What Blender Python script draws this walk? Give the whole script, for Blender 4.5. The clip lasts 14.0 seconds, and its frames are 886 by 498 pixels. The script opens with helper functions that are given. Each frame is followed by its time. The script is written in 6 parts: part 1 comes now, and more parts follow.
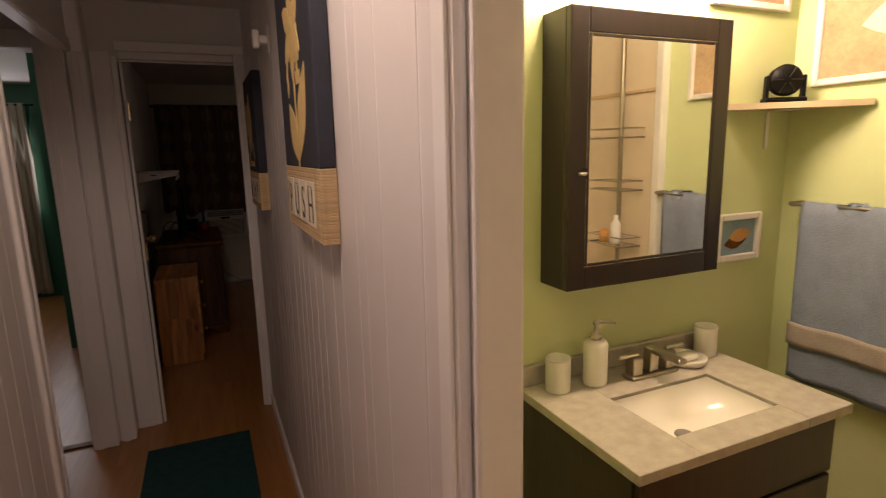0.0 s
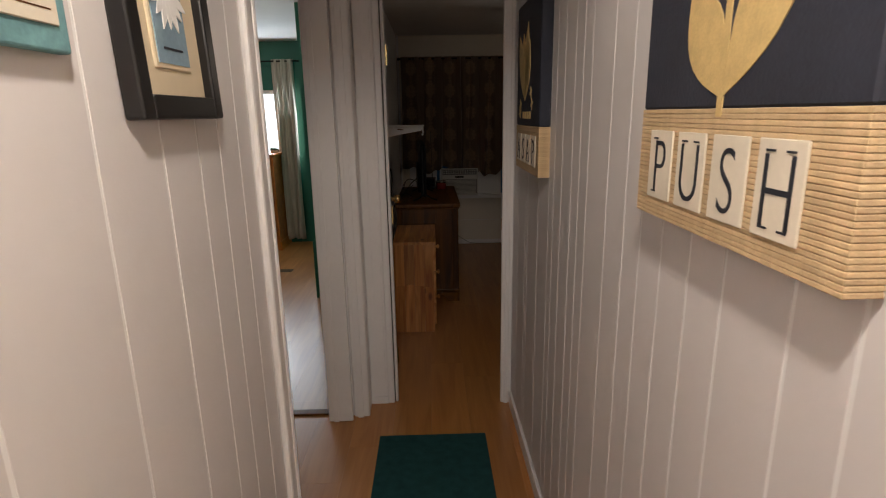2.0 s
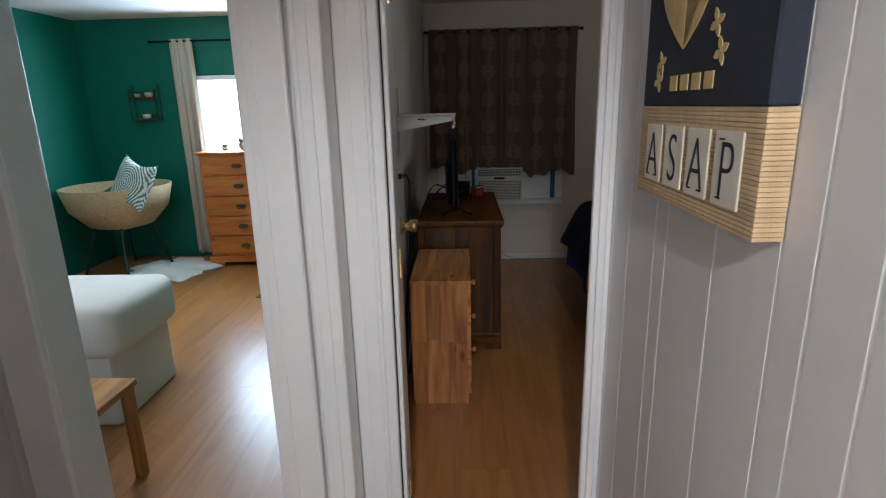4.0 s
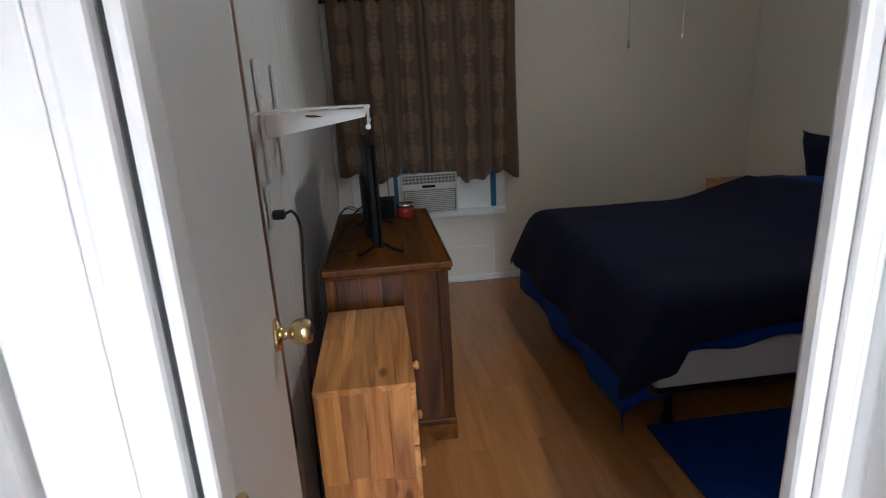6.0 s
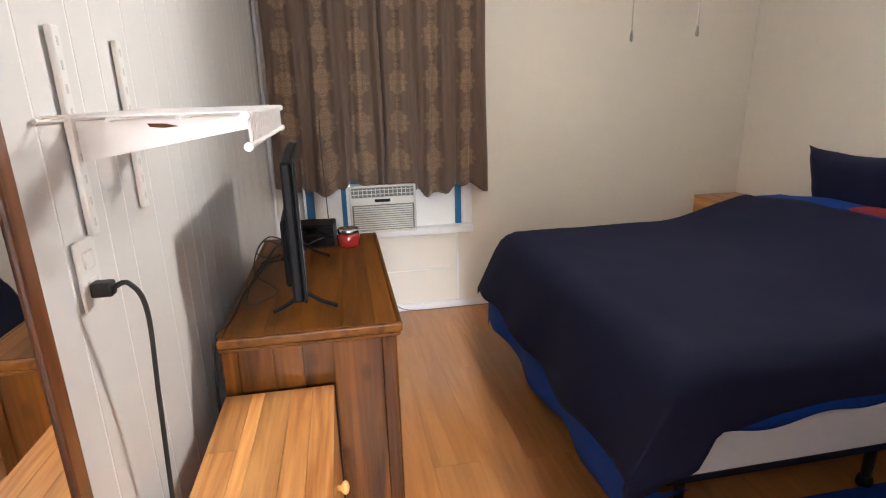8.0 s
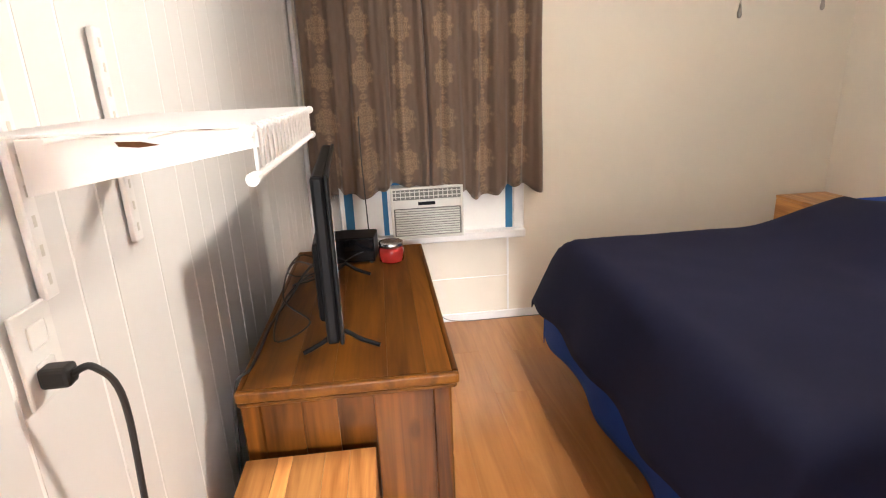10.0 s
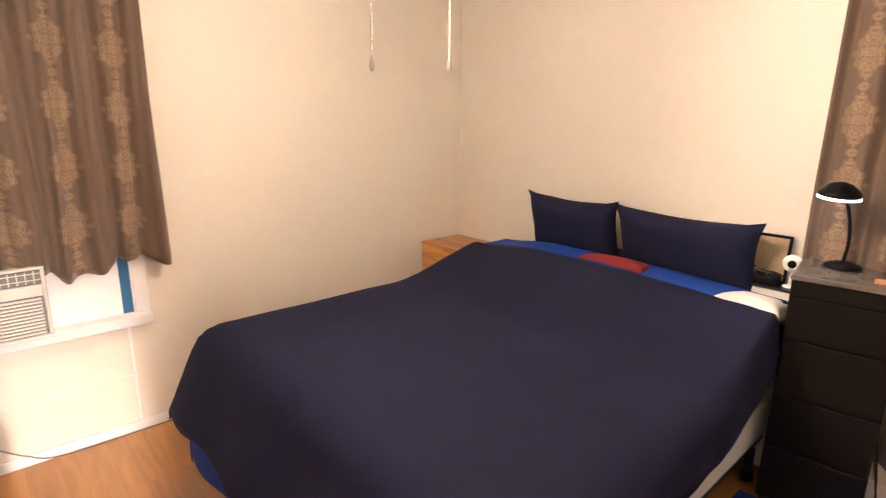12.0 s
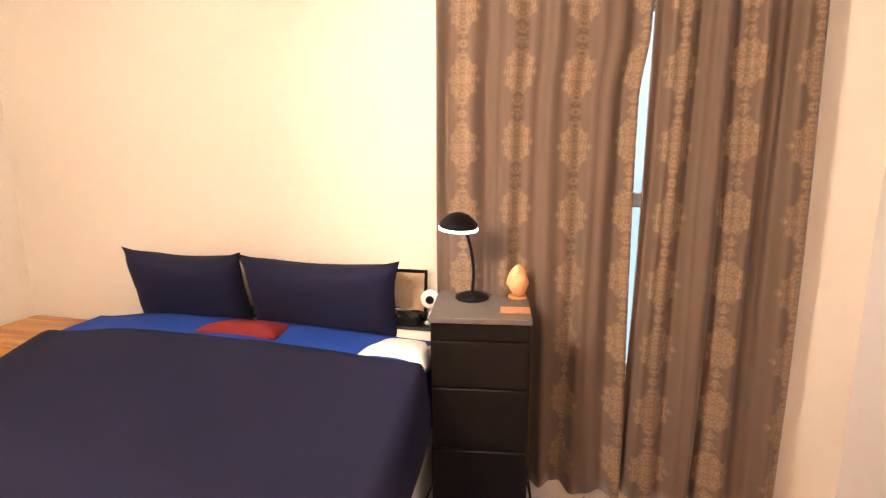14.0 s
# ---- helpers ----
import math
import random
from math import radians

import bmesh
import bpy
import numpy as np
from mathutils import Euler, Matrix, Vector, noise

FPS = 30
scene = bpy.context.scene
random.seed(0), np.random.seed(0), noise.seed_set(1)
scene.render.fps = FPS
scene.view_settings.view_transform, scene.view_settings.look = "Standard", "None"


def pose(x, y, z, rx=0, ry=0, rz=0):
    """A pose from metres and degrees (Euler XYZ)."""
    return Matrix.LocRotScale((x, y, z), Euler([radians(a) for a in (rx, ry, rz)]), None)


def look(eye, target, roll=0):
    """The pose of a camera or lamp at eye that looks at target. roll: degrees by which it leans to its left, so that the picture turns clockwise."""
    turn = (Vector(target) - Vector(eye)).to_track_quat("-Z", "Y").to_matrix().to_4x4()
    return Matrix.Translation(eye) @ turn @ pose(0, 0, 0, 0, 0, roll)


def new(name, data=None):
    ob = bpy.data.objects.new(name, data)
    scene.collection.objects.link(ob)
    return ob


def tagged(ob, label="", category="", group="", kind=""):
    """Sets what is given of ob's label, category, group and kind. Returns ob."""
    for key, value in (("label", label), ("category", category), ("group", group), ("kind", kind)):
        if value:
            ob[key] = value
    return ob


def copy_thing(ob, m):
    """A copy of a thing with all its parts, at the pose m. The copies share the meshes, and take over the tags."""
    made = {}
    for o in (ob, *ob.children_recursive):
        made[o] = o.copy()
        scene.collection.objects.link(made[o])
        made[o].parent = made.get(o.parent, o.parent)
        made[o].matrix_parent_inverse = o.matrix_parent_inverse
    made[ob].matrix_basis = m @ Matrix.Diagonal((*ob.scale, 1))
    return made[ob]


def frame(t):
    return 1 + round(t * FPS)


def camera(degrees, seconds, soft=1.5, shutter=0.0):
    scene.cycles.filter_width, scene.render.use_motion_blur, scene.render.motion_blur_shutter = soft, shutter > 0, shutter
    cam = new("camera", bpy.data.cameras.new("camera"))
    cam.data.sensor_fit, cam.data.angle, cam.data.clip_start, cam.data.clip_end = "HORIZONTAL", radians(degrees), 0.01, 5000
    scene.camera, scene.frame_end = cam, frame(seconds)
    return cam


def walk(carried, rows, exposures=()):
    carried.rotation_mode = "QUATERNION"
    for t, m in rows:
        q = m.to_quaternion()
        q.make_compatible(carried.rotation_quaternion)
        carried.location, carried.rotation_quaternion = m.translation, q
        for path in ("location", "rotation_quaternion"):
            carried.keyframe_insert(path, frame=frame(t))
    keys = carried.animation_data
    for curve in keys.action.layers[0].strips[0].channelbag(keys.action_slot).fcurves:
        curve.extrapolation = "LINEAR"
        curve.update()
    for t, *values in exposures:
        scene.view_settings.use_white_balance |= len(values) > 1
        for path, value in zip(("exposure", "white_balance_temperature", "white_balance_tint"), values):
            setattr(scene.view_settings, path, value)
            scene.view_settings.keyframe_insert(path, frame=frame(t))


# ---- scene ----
cam = camera(78.9, 14.0, soft=1.1, shutter=0.12)
PATH = [
    (0, (-0.222, -3.352, 1.517), (0.567, -1.551, 1.154), -1.4),
    (0.5, (-0.302, -3.305, 1.52), (0.138, -1.389, 1.141), -1.7),
    (1, (-0.344, -3.142, 1.5), (-0.004, -1.212, 1.083), -2.1),
    (1.5, (-0.333, -2.908, 1.489), (-0.143, -0.970, 1.028), -1.2),
    (2, (-0.354, -2.632, 1.482), (-0.313, -0.692, 0.995), -1.0),
    (2.5, (-0.372, -2.348, 1.466), (-0.361, -0.409, 0.977), -2.6),
    (3, (-0.341, -2.071, 1.468), (-0.355, -0.13, 0.985), -1.8),
    (5.5, (-0.389, -0.71, 1.403), (-0.524, 1.202, 0.832), -2.5),
    (6, (-0.383, -0.472, 1.419), (-0.169, 1.441, 0.873), -3.1),
    (6.5, (-0.307, -0.281, 1.413), (-0.07, 1.626, 0.859), -1.3),
    (7, (-0.267, -0.142, 1.423), (-0.043, 1.764, 0.859), -1.3),
    (7.5, (-0.261, -0.001, 1.423), (0.102, 1.886, 0.869), -1.4),
    (10, (-0.27, 0.424, 1.437), (-0.064, 2.325, 0.849), -2.4),
    (10.5, (-0.202, 0.56, 1.437), (0.163, 2.44, 0.861), -1.3),
    (11, (-0.138, 0.682, 1.442), (0.49, 2.513, 0.942), 1.0),
    (11.5, (-0.064, 0.778, 1.456), (0.909, 2.453, 0.961), 1.7),
    (12, (-0.007, 0.833, 1.476), (1.288, 2.28, 0.999), 0.7),
    (12.5, (0.078, 0.856, 1.479), (1.634, 2.025, 1.018), 0.1),
    (13, (0.237, 0.879, 1.476), (1.923, 1.864, 1.043), 0.0),
    (13.5, (0.383, 0.896, 1.485), (2.178, 1.678, 1.078), 0.2),
    (14, (0.546, 0.927, 1.499), (2.449, 1.405, 1.113), -0.4),
]
# exposure in stops, white balance in kelvin, tint
EXPOSURES = [
    (0.0, -1.85, 7500, 28), (0.5, -1.6, 7500, 25), (1.0, -1.5, 7400, 21), (1.5, -1.1, 6800, 18), (2.0, -0.6, 6300, 11), (3.0, 0.17, 5200, 4),
    (5.5, 1.55, 5000, 2), (6.0, 2.0, 4800, 2), (6.5, 2.55, 4700, 1), (7.0, 2.95, 4900, 3),
    (7.5, 3.5, 5100, 6), (10.0, 4.25, 5600, 9), (11.0, 4.5, 6000, 13), (12.5, 4.75, 6700, 21), (14.0, 5.15, 6900, 23),
]
walk(cam, [(t, look(eye, target, roll)) for t, eye, target, roll in PATH], EXPOSURES)

# ---- helpers of this scene ----
COL = {}


def mat(name, color, rough=0.5, metal=0.0, var=0.08, scale=6.0, bump=0.0, bscale=60.0, spec=0.5, rand=0.0, coat=0.0):
    """A principled material with colour variation at two scales and fine relief."""
    m = bpy.data.materials.new(name)
    m.use_nodes = True
    nt = m.node_tree
    n, l = nt.nodes, nt.links
    p = n["Principled BSDF"]
    p.inputs["Roughness"].default_value = rough
    p.inputs["Metallic"].default_value = metal
    p.inputs["Specular IOR Level"].default_value = spec
    p.inputs["Coat Weight"].default_value = coat
    tc = n.new("ShaderNodeTexCoord")
    a = n.new("ShaderNodeTexNoise")
    a.inputs["Scale"].default_value = scale
    a.inputs["Detail"].default_value = 5
    l.new(tc.outputs["Object"], a.inputs["Vector"])
    b = n.new("ShaderNodeTexNoise")
    b.inputs["Scale"].default_value = scale * 9
    b.inputs["Detail"].default_value = 3
    l.new(tc.outputs["Object"], b.inputs["Vector"])
    mix = n.new("ShaderNodeMath")
    mix.operation = "ADD"
    l.new(a.outputs["Fac"], mix.inputs[0])
    half = n.new("ShaderNodeMath")
    half.operation = "MULTIPLY"
    half.inputs[1].default_value = 0.5
    l.new(b.outputs["Fac"], half.inputs[0])
    l.new(half.outputs[0], mix.inputs[1])
    val = n.new("ShaderNodeMapRange")
    val.inputs["From Min"].default_value = 0.4
    val.inputs["From Max"].default_value = 1.1
    val.inputs["To Min"].default_value = 1 - var
    val.inputs["To Max"].default_value = 1 + var
    l.new(mix.outputs[0], val.inputs["Value"])
    hsv = n.new("ShaderNodeHueSaturation")
    hsv.inputs["Color"].default_value = (*color, 1)
    last = val.outputs[0]
    if rand:
        oi = n.new("ShaderNodeObjectInfo")
        mr = n.new("ShaderNodeMapRange")
        mr.inputs["To Min"].default_value = 1 - rand
        mr.inputs["To Max"].default_value = 1 + rand
        l.new(oi.outputs["Random"], mr.inputs["Value"])
        mu = n.new("ShaderNodeMath")
        mu.operation = "MULTIPLY"
        l.new(last, mu.inputs[0])
        l.new(mr.outputs[0], mu.inputs[1])
        last = mu.outputs[0]
    l.new(last, hsv.inputs["Value"])
    l.new(hsv.outputs[0], p.inputs["Base Color"])
    if bump:
        bn = n.new("ShaderNodeTexNoise")
        bn.inputs["Scale"].default_value = bscale
        bn.inputs["Detail"].default_value = 4
        l.new(tc.outputs["Object"], bn.inputs["Vector"])
        bp = n.new("ShaderNodeBump")
        bp.inputs["Strength"].default_value = bump
        bp.inputs["Distance"].default_value = 0.004
        l.new(bn.outputs["Fac"], bp.inputs["Height"])
        l.new(bp.outputs[0], p.inputs["Normal"])
    return m


def wood(name, dark, light, axis=1, rough=0.35, scale=1.0, rand=0.12, knots=0.0, coat=0.2, contrast=1.0, face=None):
    """Straight-grained wood: noise stretched along one axis, fine pores, knots if wanted, a tone of its own for each piece."""
    m = bpy.data.materials.new(name)
    m.use_nodes = True
    nt = m.node_tree
    n, l = nt.nodes, nt.links
    p = n["Principled BSDF"]
    p.inputs["Roughness"].default_value = rough
    p.inputs["Coat Weight"].default_value = coat
    p.inputs["Coat Roughness"].default_value = 0.25
    tc = n.new("ShaderNodeTexCoord")
    oi = n.new("ShaderNodeObjectInfo")
    off = n.new("ShaderNodeVectorMath")
    off.operation = "ADD"
    sc = n.new("ShaderNodeVectorMath")
    sc.operation = "SCALE"
    sc.inputs[0].default_value = (7, 5, 3)
    l.new(oi.outputs["Random"], sc.inputs["Scale"])
    l.new(tc.outputs["Object"], off.inputs[0])
    l.new(sc.outputs[0], off.inputs[1])
    mp = n.new("ShaderNodeMapping")
    s = [11.0 * scale] * 3
    s[axis] = 0.9 * scale
    mp.inputs["Scale"].default_value = s
    l.new(off.outputs[0], mp.inputs["Vector"])
    wv = n.new("ShaderNodeTexNoise")
    wv.inputs["Scale"].default_value = 1.6
    wv.inputs["Detail"].default_value = 6
    wv.inputs["Distortion"].default_value = 1.2
    l.new(mp.outputs[0], wv.inputs["Vector"])
    fp = n.new("ShaderNodeMapping")
    s2 = [120.0 * scale] * 3
    s2[axis] = 4.0 * scale
    fp.inputs["Scale"].default_value = s2
    l.new(off.outputs[0], fp.inputs["Vector"])
    fn = n.new("ShaderNodeTexNoise")
    fn.inputs["Scale"].default_value = 1.0
    fn.inputs["Detail"].default_value = 3
    l.new(fp.outputs[0], fn.inputs["Vector"])
    ramp = n.new("ShaderNodeValToRGB")
    ramp.color_ramp.elements[0].color = (*dark, 1)
    ramp.color_ramp.elements[1].color = (*light, 1)
    ramp.color_ramp.elements[0].position = 0.5 - 0.22 / contrast
    ramp.color_ramp.elements[1].position = 0.5 + 0.16 / contrast
    add = n.new("ShaderNodeMath")
    add.operation = "MULTIPLY_ADD"
    add.inputs[1].default_value = 0.25
    l.new(fn.outputs["Fac"], add.inputs[0])
    sub = n.new("ShaderNodeMath")
    sub.operation = "SUBTRACT"
    sub.inputs[1].default_value = 0.125
    l.new(wv.outputs["Fac"], sub.inputs[0])
    l.new(sub.outputs[0], add.inputs[2])
    l.new(add.outputs[0], ramp.inputs["Fac"])
    col = ramp.outputs["Color"]
    if knots:
        vo = n.new("ShaderNodeTexVoronoi")
        vm = n.new("ShaderNodeMapping")
        s3 = [8.0] * 3
        s3[axis] = 3.6
        if face is not None:
            s3[face] = 0.02
        vm.inputs["Scale"].default_value = s3
        l.new(off.outputs[0], vm.inputs["Vector"])
        vo.inputs["Scale"].default_value = 1.0
        l.new(vm.outputs[0], vo.inputs["Vector"])
        kr = n.new("ShaderNodeMapRange")
        kr.inputs["From Min"].default_value = 0.06
        kr.inputs["From Max"].default_value = 0.14
        kr.inputs["To Min"].default_value = knots
        kr.inputs["To Max"].default_value = 0.0
        l.new(vo.outputs["Distance"], kr.inputs["Value"])
        km = n.new("ShaderNodeMix")
        km.data_type = "RGBA"
        l.new(kr.outputs[0], km.inputs["Factor"])
        l.new(col, km.inputs["A"])
        km.inputs["B"].default_value = (dark[0] * 0.3, dark[1] * 0.22, dark[2] * 0.2, 1)
        col = km.outputs["Result"]
    hsv = n.new("ShaderNodeHueSaturation")
    mr = n.new("ShaderNodeMapRange")
    mr.inputs["To Min"].default_value = 1 - rand
    mr.inputs["To Max"].default_value = 1 + rand
    l.new(oi.outputs["Random"], mr.inputs["Value"])
    l.new(mr.outputs[0], hsv.inputs["Value"])
    l.new(col, hsv.inputs["Color"])
    l.new(hsv.outputs[0], p.inputs["Base Color"])
    bp = n.new("ShaderNodeBump")
    bp.inputs["Strength"].default_value = 0.12
    bp.inputs["Distance"].default_value = 0.002
    l.new(fn.outputs["Fac"], bp.inputs["Height"])
    l.new(bp.outputs[0], p.inputs["Normal"])
    return m


def glow(name, color, strength):
    m = bpy.data.materials.new(name)
    m.use_nodes = True
    p = m.node_tree.nodes["Principled BSDF"]
    p.inputs["Base Color"].default_value = (*color, 1)
    p.inputs["Emission Color"].default_value = (*color, 1)
    p.inputs["Emission Strength"].default_value = strength
    return m


def damask(name, ground, figure):
    """Woven curtain cloth: columns of lighter rosettes joined by scrolls, laid out in metres of cloth."""
    m = bpy.data.materials.new(name)
    m.use_nodes = True
    nt = m.node_tree
    n, l = nt.nodes, nt.links
    p = n["Principled BSDF"]
    p.inputs["Roughness"].default_value = 0.75
    p.inputs["Sheen Weight"].default_value = 0.25
    uv = n.new("ShaderNodeUVMap")
    sep = n.new("ShaderNodeSeparateXYZ")
    l.new(uv.outputs[0], sep.inputs[0])

    def op(kind, a, b=None, c=None):
        q = n.new("ShaderNodeMath")
        q.operation = kind
        for i, v in enumerate((a, b, c)):
            if v is None:
                continue
            if isinstance(v, (int, float)):
                q.inputs[i].default_value = v
            else:
                l.new(v, q.inputs[i])
        return q.outputs[0]

    U, W = sep.outputs[0], sep.outputs[1]
    cu = op("DIVIDE", U, 0.25)
    col_id = op("FLOOR", cu)
    fx = op("MULTIPLY", op("SUBTRACT", op("FRACT", cu), 0.5), 0.25)
    shift = op("MULTIPLY", op("MODULO", col_id, 2.0), 0.02)
    cv = op("DIVIDE", op("ADD", W, shift), 0.235)
    fy = op("MULTIPLY", op("SUBTRACT", op("FRACT", cv), 0.5), 0.235)
    r = op("SQRT", op("ADD", op("MULTIPLY", fx, fx), op("MULTIPLY", fy, fy)))
    ang = op("ARCTAN2", fy, fx)
    rim = op("MULTIPLY_ADD", op("COSINE", op("MULTIPLY", ang, 10.0)), 0.006, 0.074)
    rosette = op("SQRT", op("MAXIMUM", op("SUBTRACT", op("MULTIPLY", rim, rim), op("MULTIPLY", fy, fy)), 0.0))
    neck = op("MULTIPLY_ADD", op("ABSOLUTE", op("SINE", op("MULTIPLY", W, 3.14159 * 6 / 0.235))), 0.022, 0.008)
    half = op("MAXIMUM", rosette, neck)
    fill = op("MINIMUM", op("MAXIMUM", op("DIVIDE", op("SUBTRACT", half, op("ABSOLUTE", fx)), 0.016), 0.0), 1.0)
    lobes = op("MULTIPLY", op("COSINE", op("MULTIPLY", ang, 8.0)), 0.005)
    rings = op("MULTIPLY_ADD", op("SINE", op("MULTIPLY", op("ADD", r, lobes), 400.0)), 0.5, 0.5)
    mir = n.new("ShaderNodeCombineXYZ")
    l.new(op("ABSOLUTE", fx), mir.inputs[0])
    l.new(op("ABSOLUTE", fy), mir.inputs[1])
    curls = n.new("ShaderNodeTexVoronoi")
    curls.feature = "DISTANCE_TO_EDGE"
    curls.inputs["Scale"].default_value = 62
    l.new(mir.outputs[0], curls.inputs["Vector"])
    lines = op("MINIMUM", op("MAXIMUM", op("DIVIDE", op("SUBTRACT", 0.16, curls.outputs["Distance"]), 0.10), 0.0), 1.0)
    fig = op("MULTIPLY", fill, op("ADD", op("MULTIPLY_ADD", rings, 0.22, 0.18), op("MULTIPLY", lines, 0.42)))
    nz = n.new("ShaderNodeTexNoise")
    nz.inputs["Scale"].default_value = 260
    l.new(uv.outputs[0], nz.inputs["Vector"])
    fig2 = op("MULTIPLY", fig, op("ADD", op("MULTIPLY", nz.outputs["Fac"], 1.0), 0.5))
    mix = n.new("ShaderNodeMix")
    mix.data_type = "RGBA"
    mix.inputs["A"].default_value = (*ground, 1)
    mix.inputs["B"].default_value = (*figure, 1)
    l.new(fig2, mix.inputs["Factor"])
    l.new(mix.outputs["Result"], p.inputs["Base Color"])
    bp = n.new("ShaderNodeBump")
    bp.inputs["Strength"].default_value = 0.15
    bp.inputs["Distance"].default_value = 0.002
    l.new(nz.outputs["Fac"], bp.inputs["Height"])
    l.new(bp.outputs[0], p.inputs["Normal"])
    return m


def mesh_of(bm, name, material, smooth=False):
    me = bpy.data.meshes.new(name)
    bm.normal_update()
    bm.to_mesh(me)
    bm.free()
    me.materials.append(material)
    if smooth:
        me.polygons.foreach_set("use_smooth", [True] * len(me.polygons))
    return me


def part(name, bm, material, parent, label="", smooth=False):
    ob = new(name, mesh_of(bm, name, material, smooth))
    ob.parent = parent
    if label:
        ob["label"] = label
    return ob


def thing(name, label, category, x=0, y=0, z=0, rz=0, group="", rx=0, ry=0):
    ob = new(name)
    ob.empty_display_size = 0.1
    ob.matrix_basis = pose(x, y, z, rx, ry, rz)
    return tagged(ob, label, category, group)


def solo(name, bm, material, label, category, x=0, y=0, z=0, rz=0, smooth=False, group="", rx=0, ry=0):
    ob = new(name, mesh_of(bm, name, material, smooth))
    ob.matrix_basis = pose(x, y, z, rx, ry, rz)
    return tagged(ob, label, category, group)


def setting(name, bm, material, label, smooth=False):
    ob = new(name, mesh_of(bm, name, material, smooth))
    return tagged(ob, label, name.split("_")[0], "", "structure")


def box(x0, x1, y0, y1, z0, z1, bevel=0.0, seg=1, bm=None):
    """A block between those bounds, with rounded edges, in bm or in a bmesh of its own."""
    one = bmesh.new()
    v = bmesh.ops.create_cube(one, size=1.0)["verts"]
    for q in v:
        q.co = ((x0 + x1) / 2 + q.co.x * (x1 - x0), (y0 + y1) / 2 + q.co.y * (y1 - y0), (z0 + z1) / 2 + q.co.z * (z1 - z0))
    if bevel:
        bmesh.ops.bevel(one, geom=list(one.edges), offset=bevel, segments=seg, profile=0.5, affect="EDGES")
    if bm is None:
        return one
    tmp = bpy.data.meshes.new("tmp")
    one.to_mesh(tmp)
    one.free()
    bm.from_mesh(tmp)
    bpy.data.meshes.remove(tmp)
    return bm


def lathe(profile, seg=24, bm=None, cx=0, cy=0, cz=0):
    """A turned body from (radius, height) pairs."""
    bm = bm or bmesh.new()
    rings = []
    for r, z in profile:
        rings.append([bm.verts.new((cx + max(r, 1e-4) * math.cos(2 * math.pi * i / seg), cy + max(r, 1e-4) * math.sin(2 * math.pi * i / seg), cz + z)) for i in range(seg)])
    for a, b in zip(rings, rings[1:]):
        for i in range(seg):
            j = (i + 1) % seg
            bm.faces.new((a[i], a[j], b[j], b[i]))
    bm.faces.new(list(reversed(rings[0])))
    bm.faces.new(rings[-1])
    return bm


def tube(points, r, seg=8, bm=None):
    """A round bar or cable along points."""
    bm = bm or bmesh.new()
    pts = [Vector(q) for q in points]
    rings = []
    up = Vector((0.13, 0.27, 0.95))
    for i, q in enumerate(pts):
        d = (pts[min(i + 1, len(pts) - 1)] - pts[max(i - 1, 0)]).normalized()
        a = d.cross(up)
        if a.length < 1e-3:
            a = d.cross(Vector((1, 0, 0)))
        a.normalize()
        b = d.cross(a)
        rings.append([bm.verts.new(q + r * (math.cos(2 * math.pi * k / seg) * a + math.sin(2 * math.pi * k / seg) * b)) for k in range(seg)])
    for a, b in zip(rings, rings[1:]):
        for k in range(seg):
            j = (k + 1) % seg
            bm.faces.new((a[k], a[j], b[j], b[k]))
    bm.faces.new(list(reversed(rings[0])))
    bm.faces.new(rings[-1])
    return bm


def smooth_path(points, n=8):
    """Catmull-Rom through points."""
    P = [Vector(q) for q in points]
    P = [2 * P[0] - P[1]] + P + [2 * P[-1] - P[-2]]
    out = []
    for i in range(1, len(P) - 2):
        for k in range(n):
            t = k / n
            a, b, c, d = P[i - 1], P[i], P[i + 1], P[i + 2]
            out.append(0.5 * (2 * b + (c - a) * t + (2 * a - 5 * b + 4 * c - d) * t * t + (3 * b - a - 3 * c + d) * t ** 3))
    return out + [P[-2]]


def prism(outline, z0, z1, bm=None, plane="xy", at=0.0):
    """An outline pulled from z0 to z1. plane yz: the outline lies in y, z and is pulled along x; xz likewise along y."""
    bm = bm or bmesh.new()

    def pt(a, b, c):
        return {"xy": (a, b, c), "yz": (c, a, b), "xz": (a, c, b)}[plane]

    lo = [bm.verts.new(pt(a, b, z0)) for a, b in outline]
    hi = [bm.verts.new(pt(a, b, z1)) for a, b in outline]
    k = len(outline)
    for i in range(k):
        bm.faces.new((lo[i], lo[(i + 1) % k], hi[(i + 1) % k], hi[i]))
    bm.faces.new(list(reversed(lo)))
    bm.faces.new(hi)
    bmesh.ops.recalc_face_normals(bm, faces=list(bm.faces))
    return bm


def sheet(fn, nu, nv, uv=None, thick=0.0):
    """A cloth-like grid from fn(i / nu, j / nv) -> point."""
    bm = bmesh.new()
    g = [[bm.verts.new(fn(i / nu, j / nv)) for j in range(nv + 1)] for i in range(nu + 1)]
    layer = bm.loops.layers.uv.new("UVMap") if uv else None
    for i in range(nu):
        for j in range(nv):
            f = bm.faces.new((g[i][j], g[i + 1][j], g[i + 1][j + 1], g[i][j + 1]))
            if uv:
                for lp, (a, b) in zip(f.loops, ((i, j), (i + 1, j), (i + 1, j + 1), (i, j + 1))):
                    lp[layer].uv = uv(a / nu, b / nv)
    bm.normal_update()
    if thick:
        bmesh.ops.solidify(bm, geom=list(bm.faces), thickness=thick)
    return bm


def step(a, b, x):
    t = min(max((x - a) / (b - a), 0), 1)
    return t * t * (3 - 2 * t)

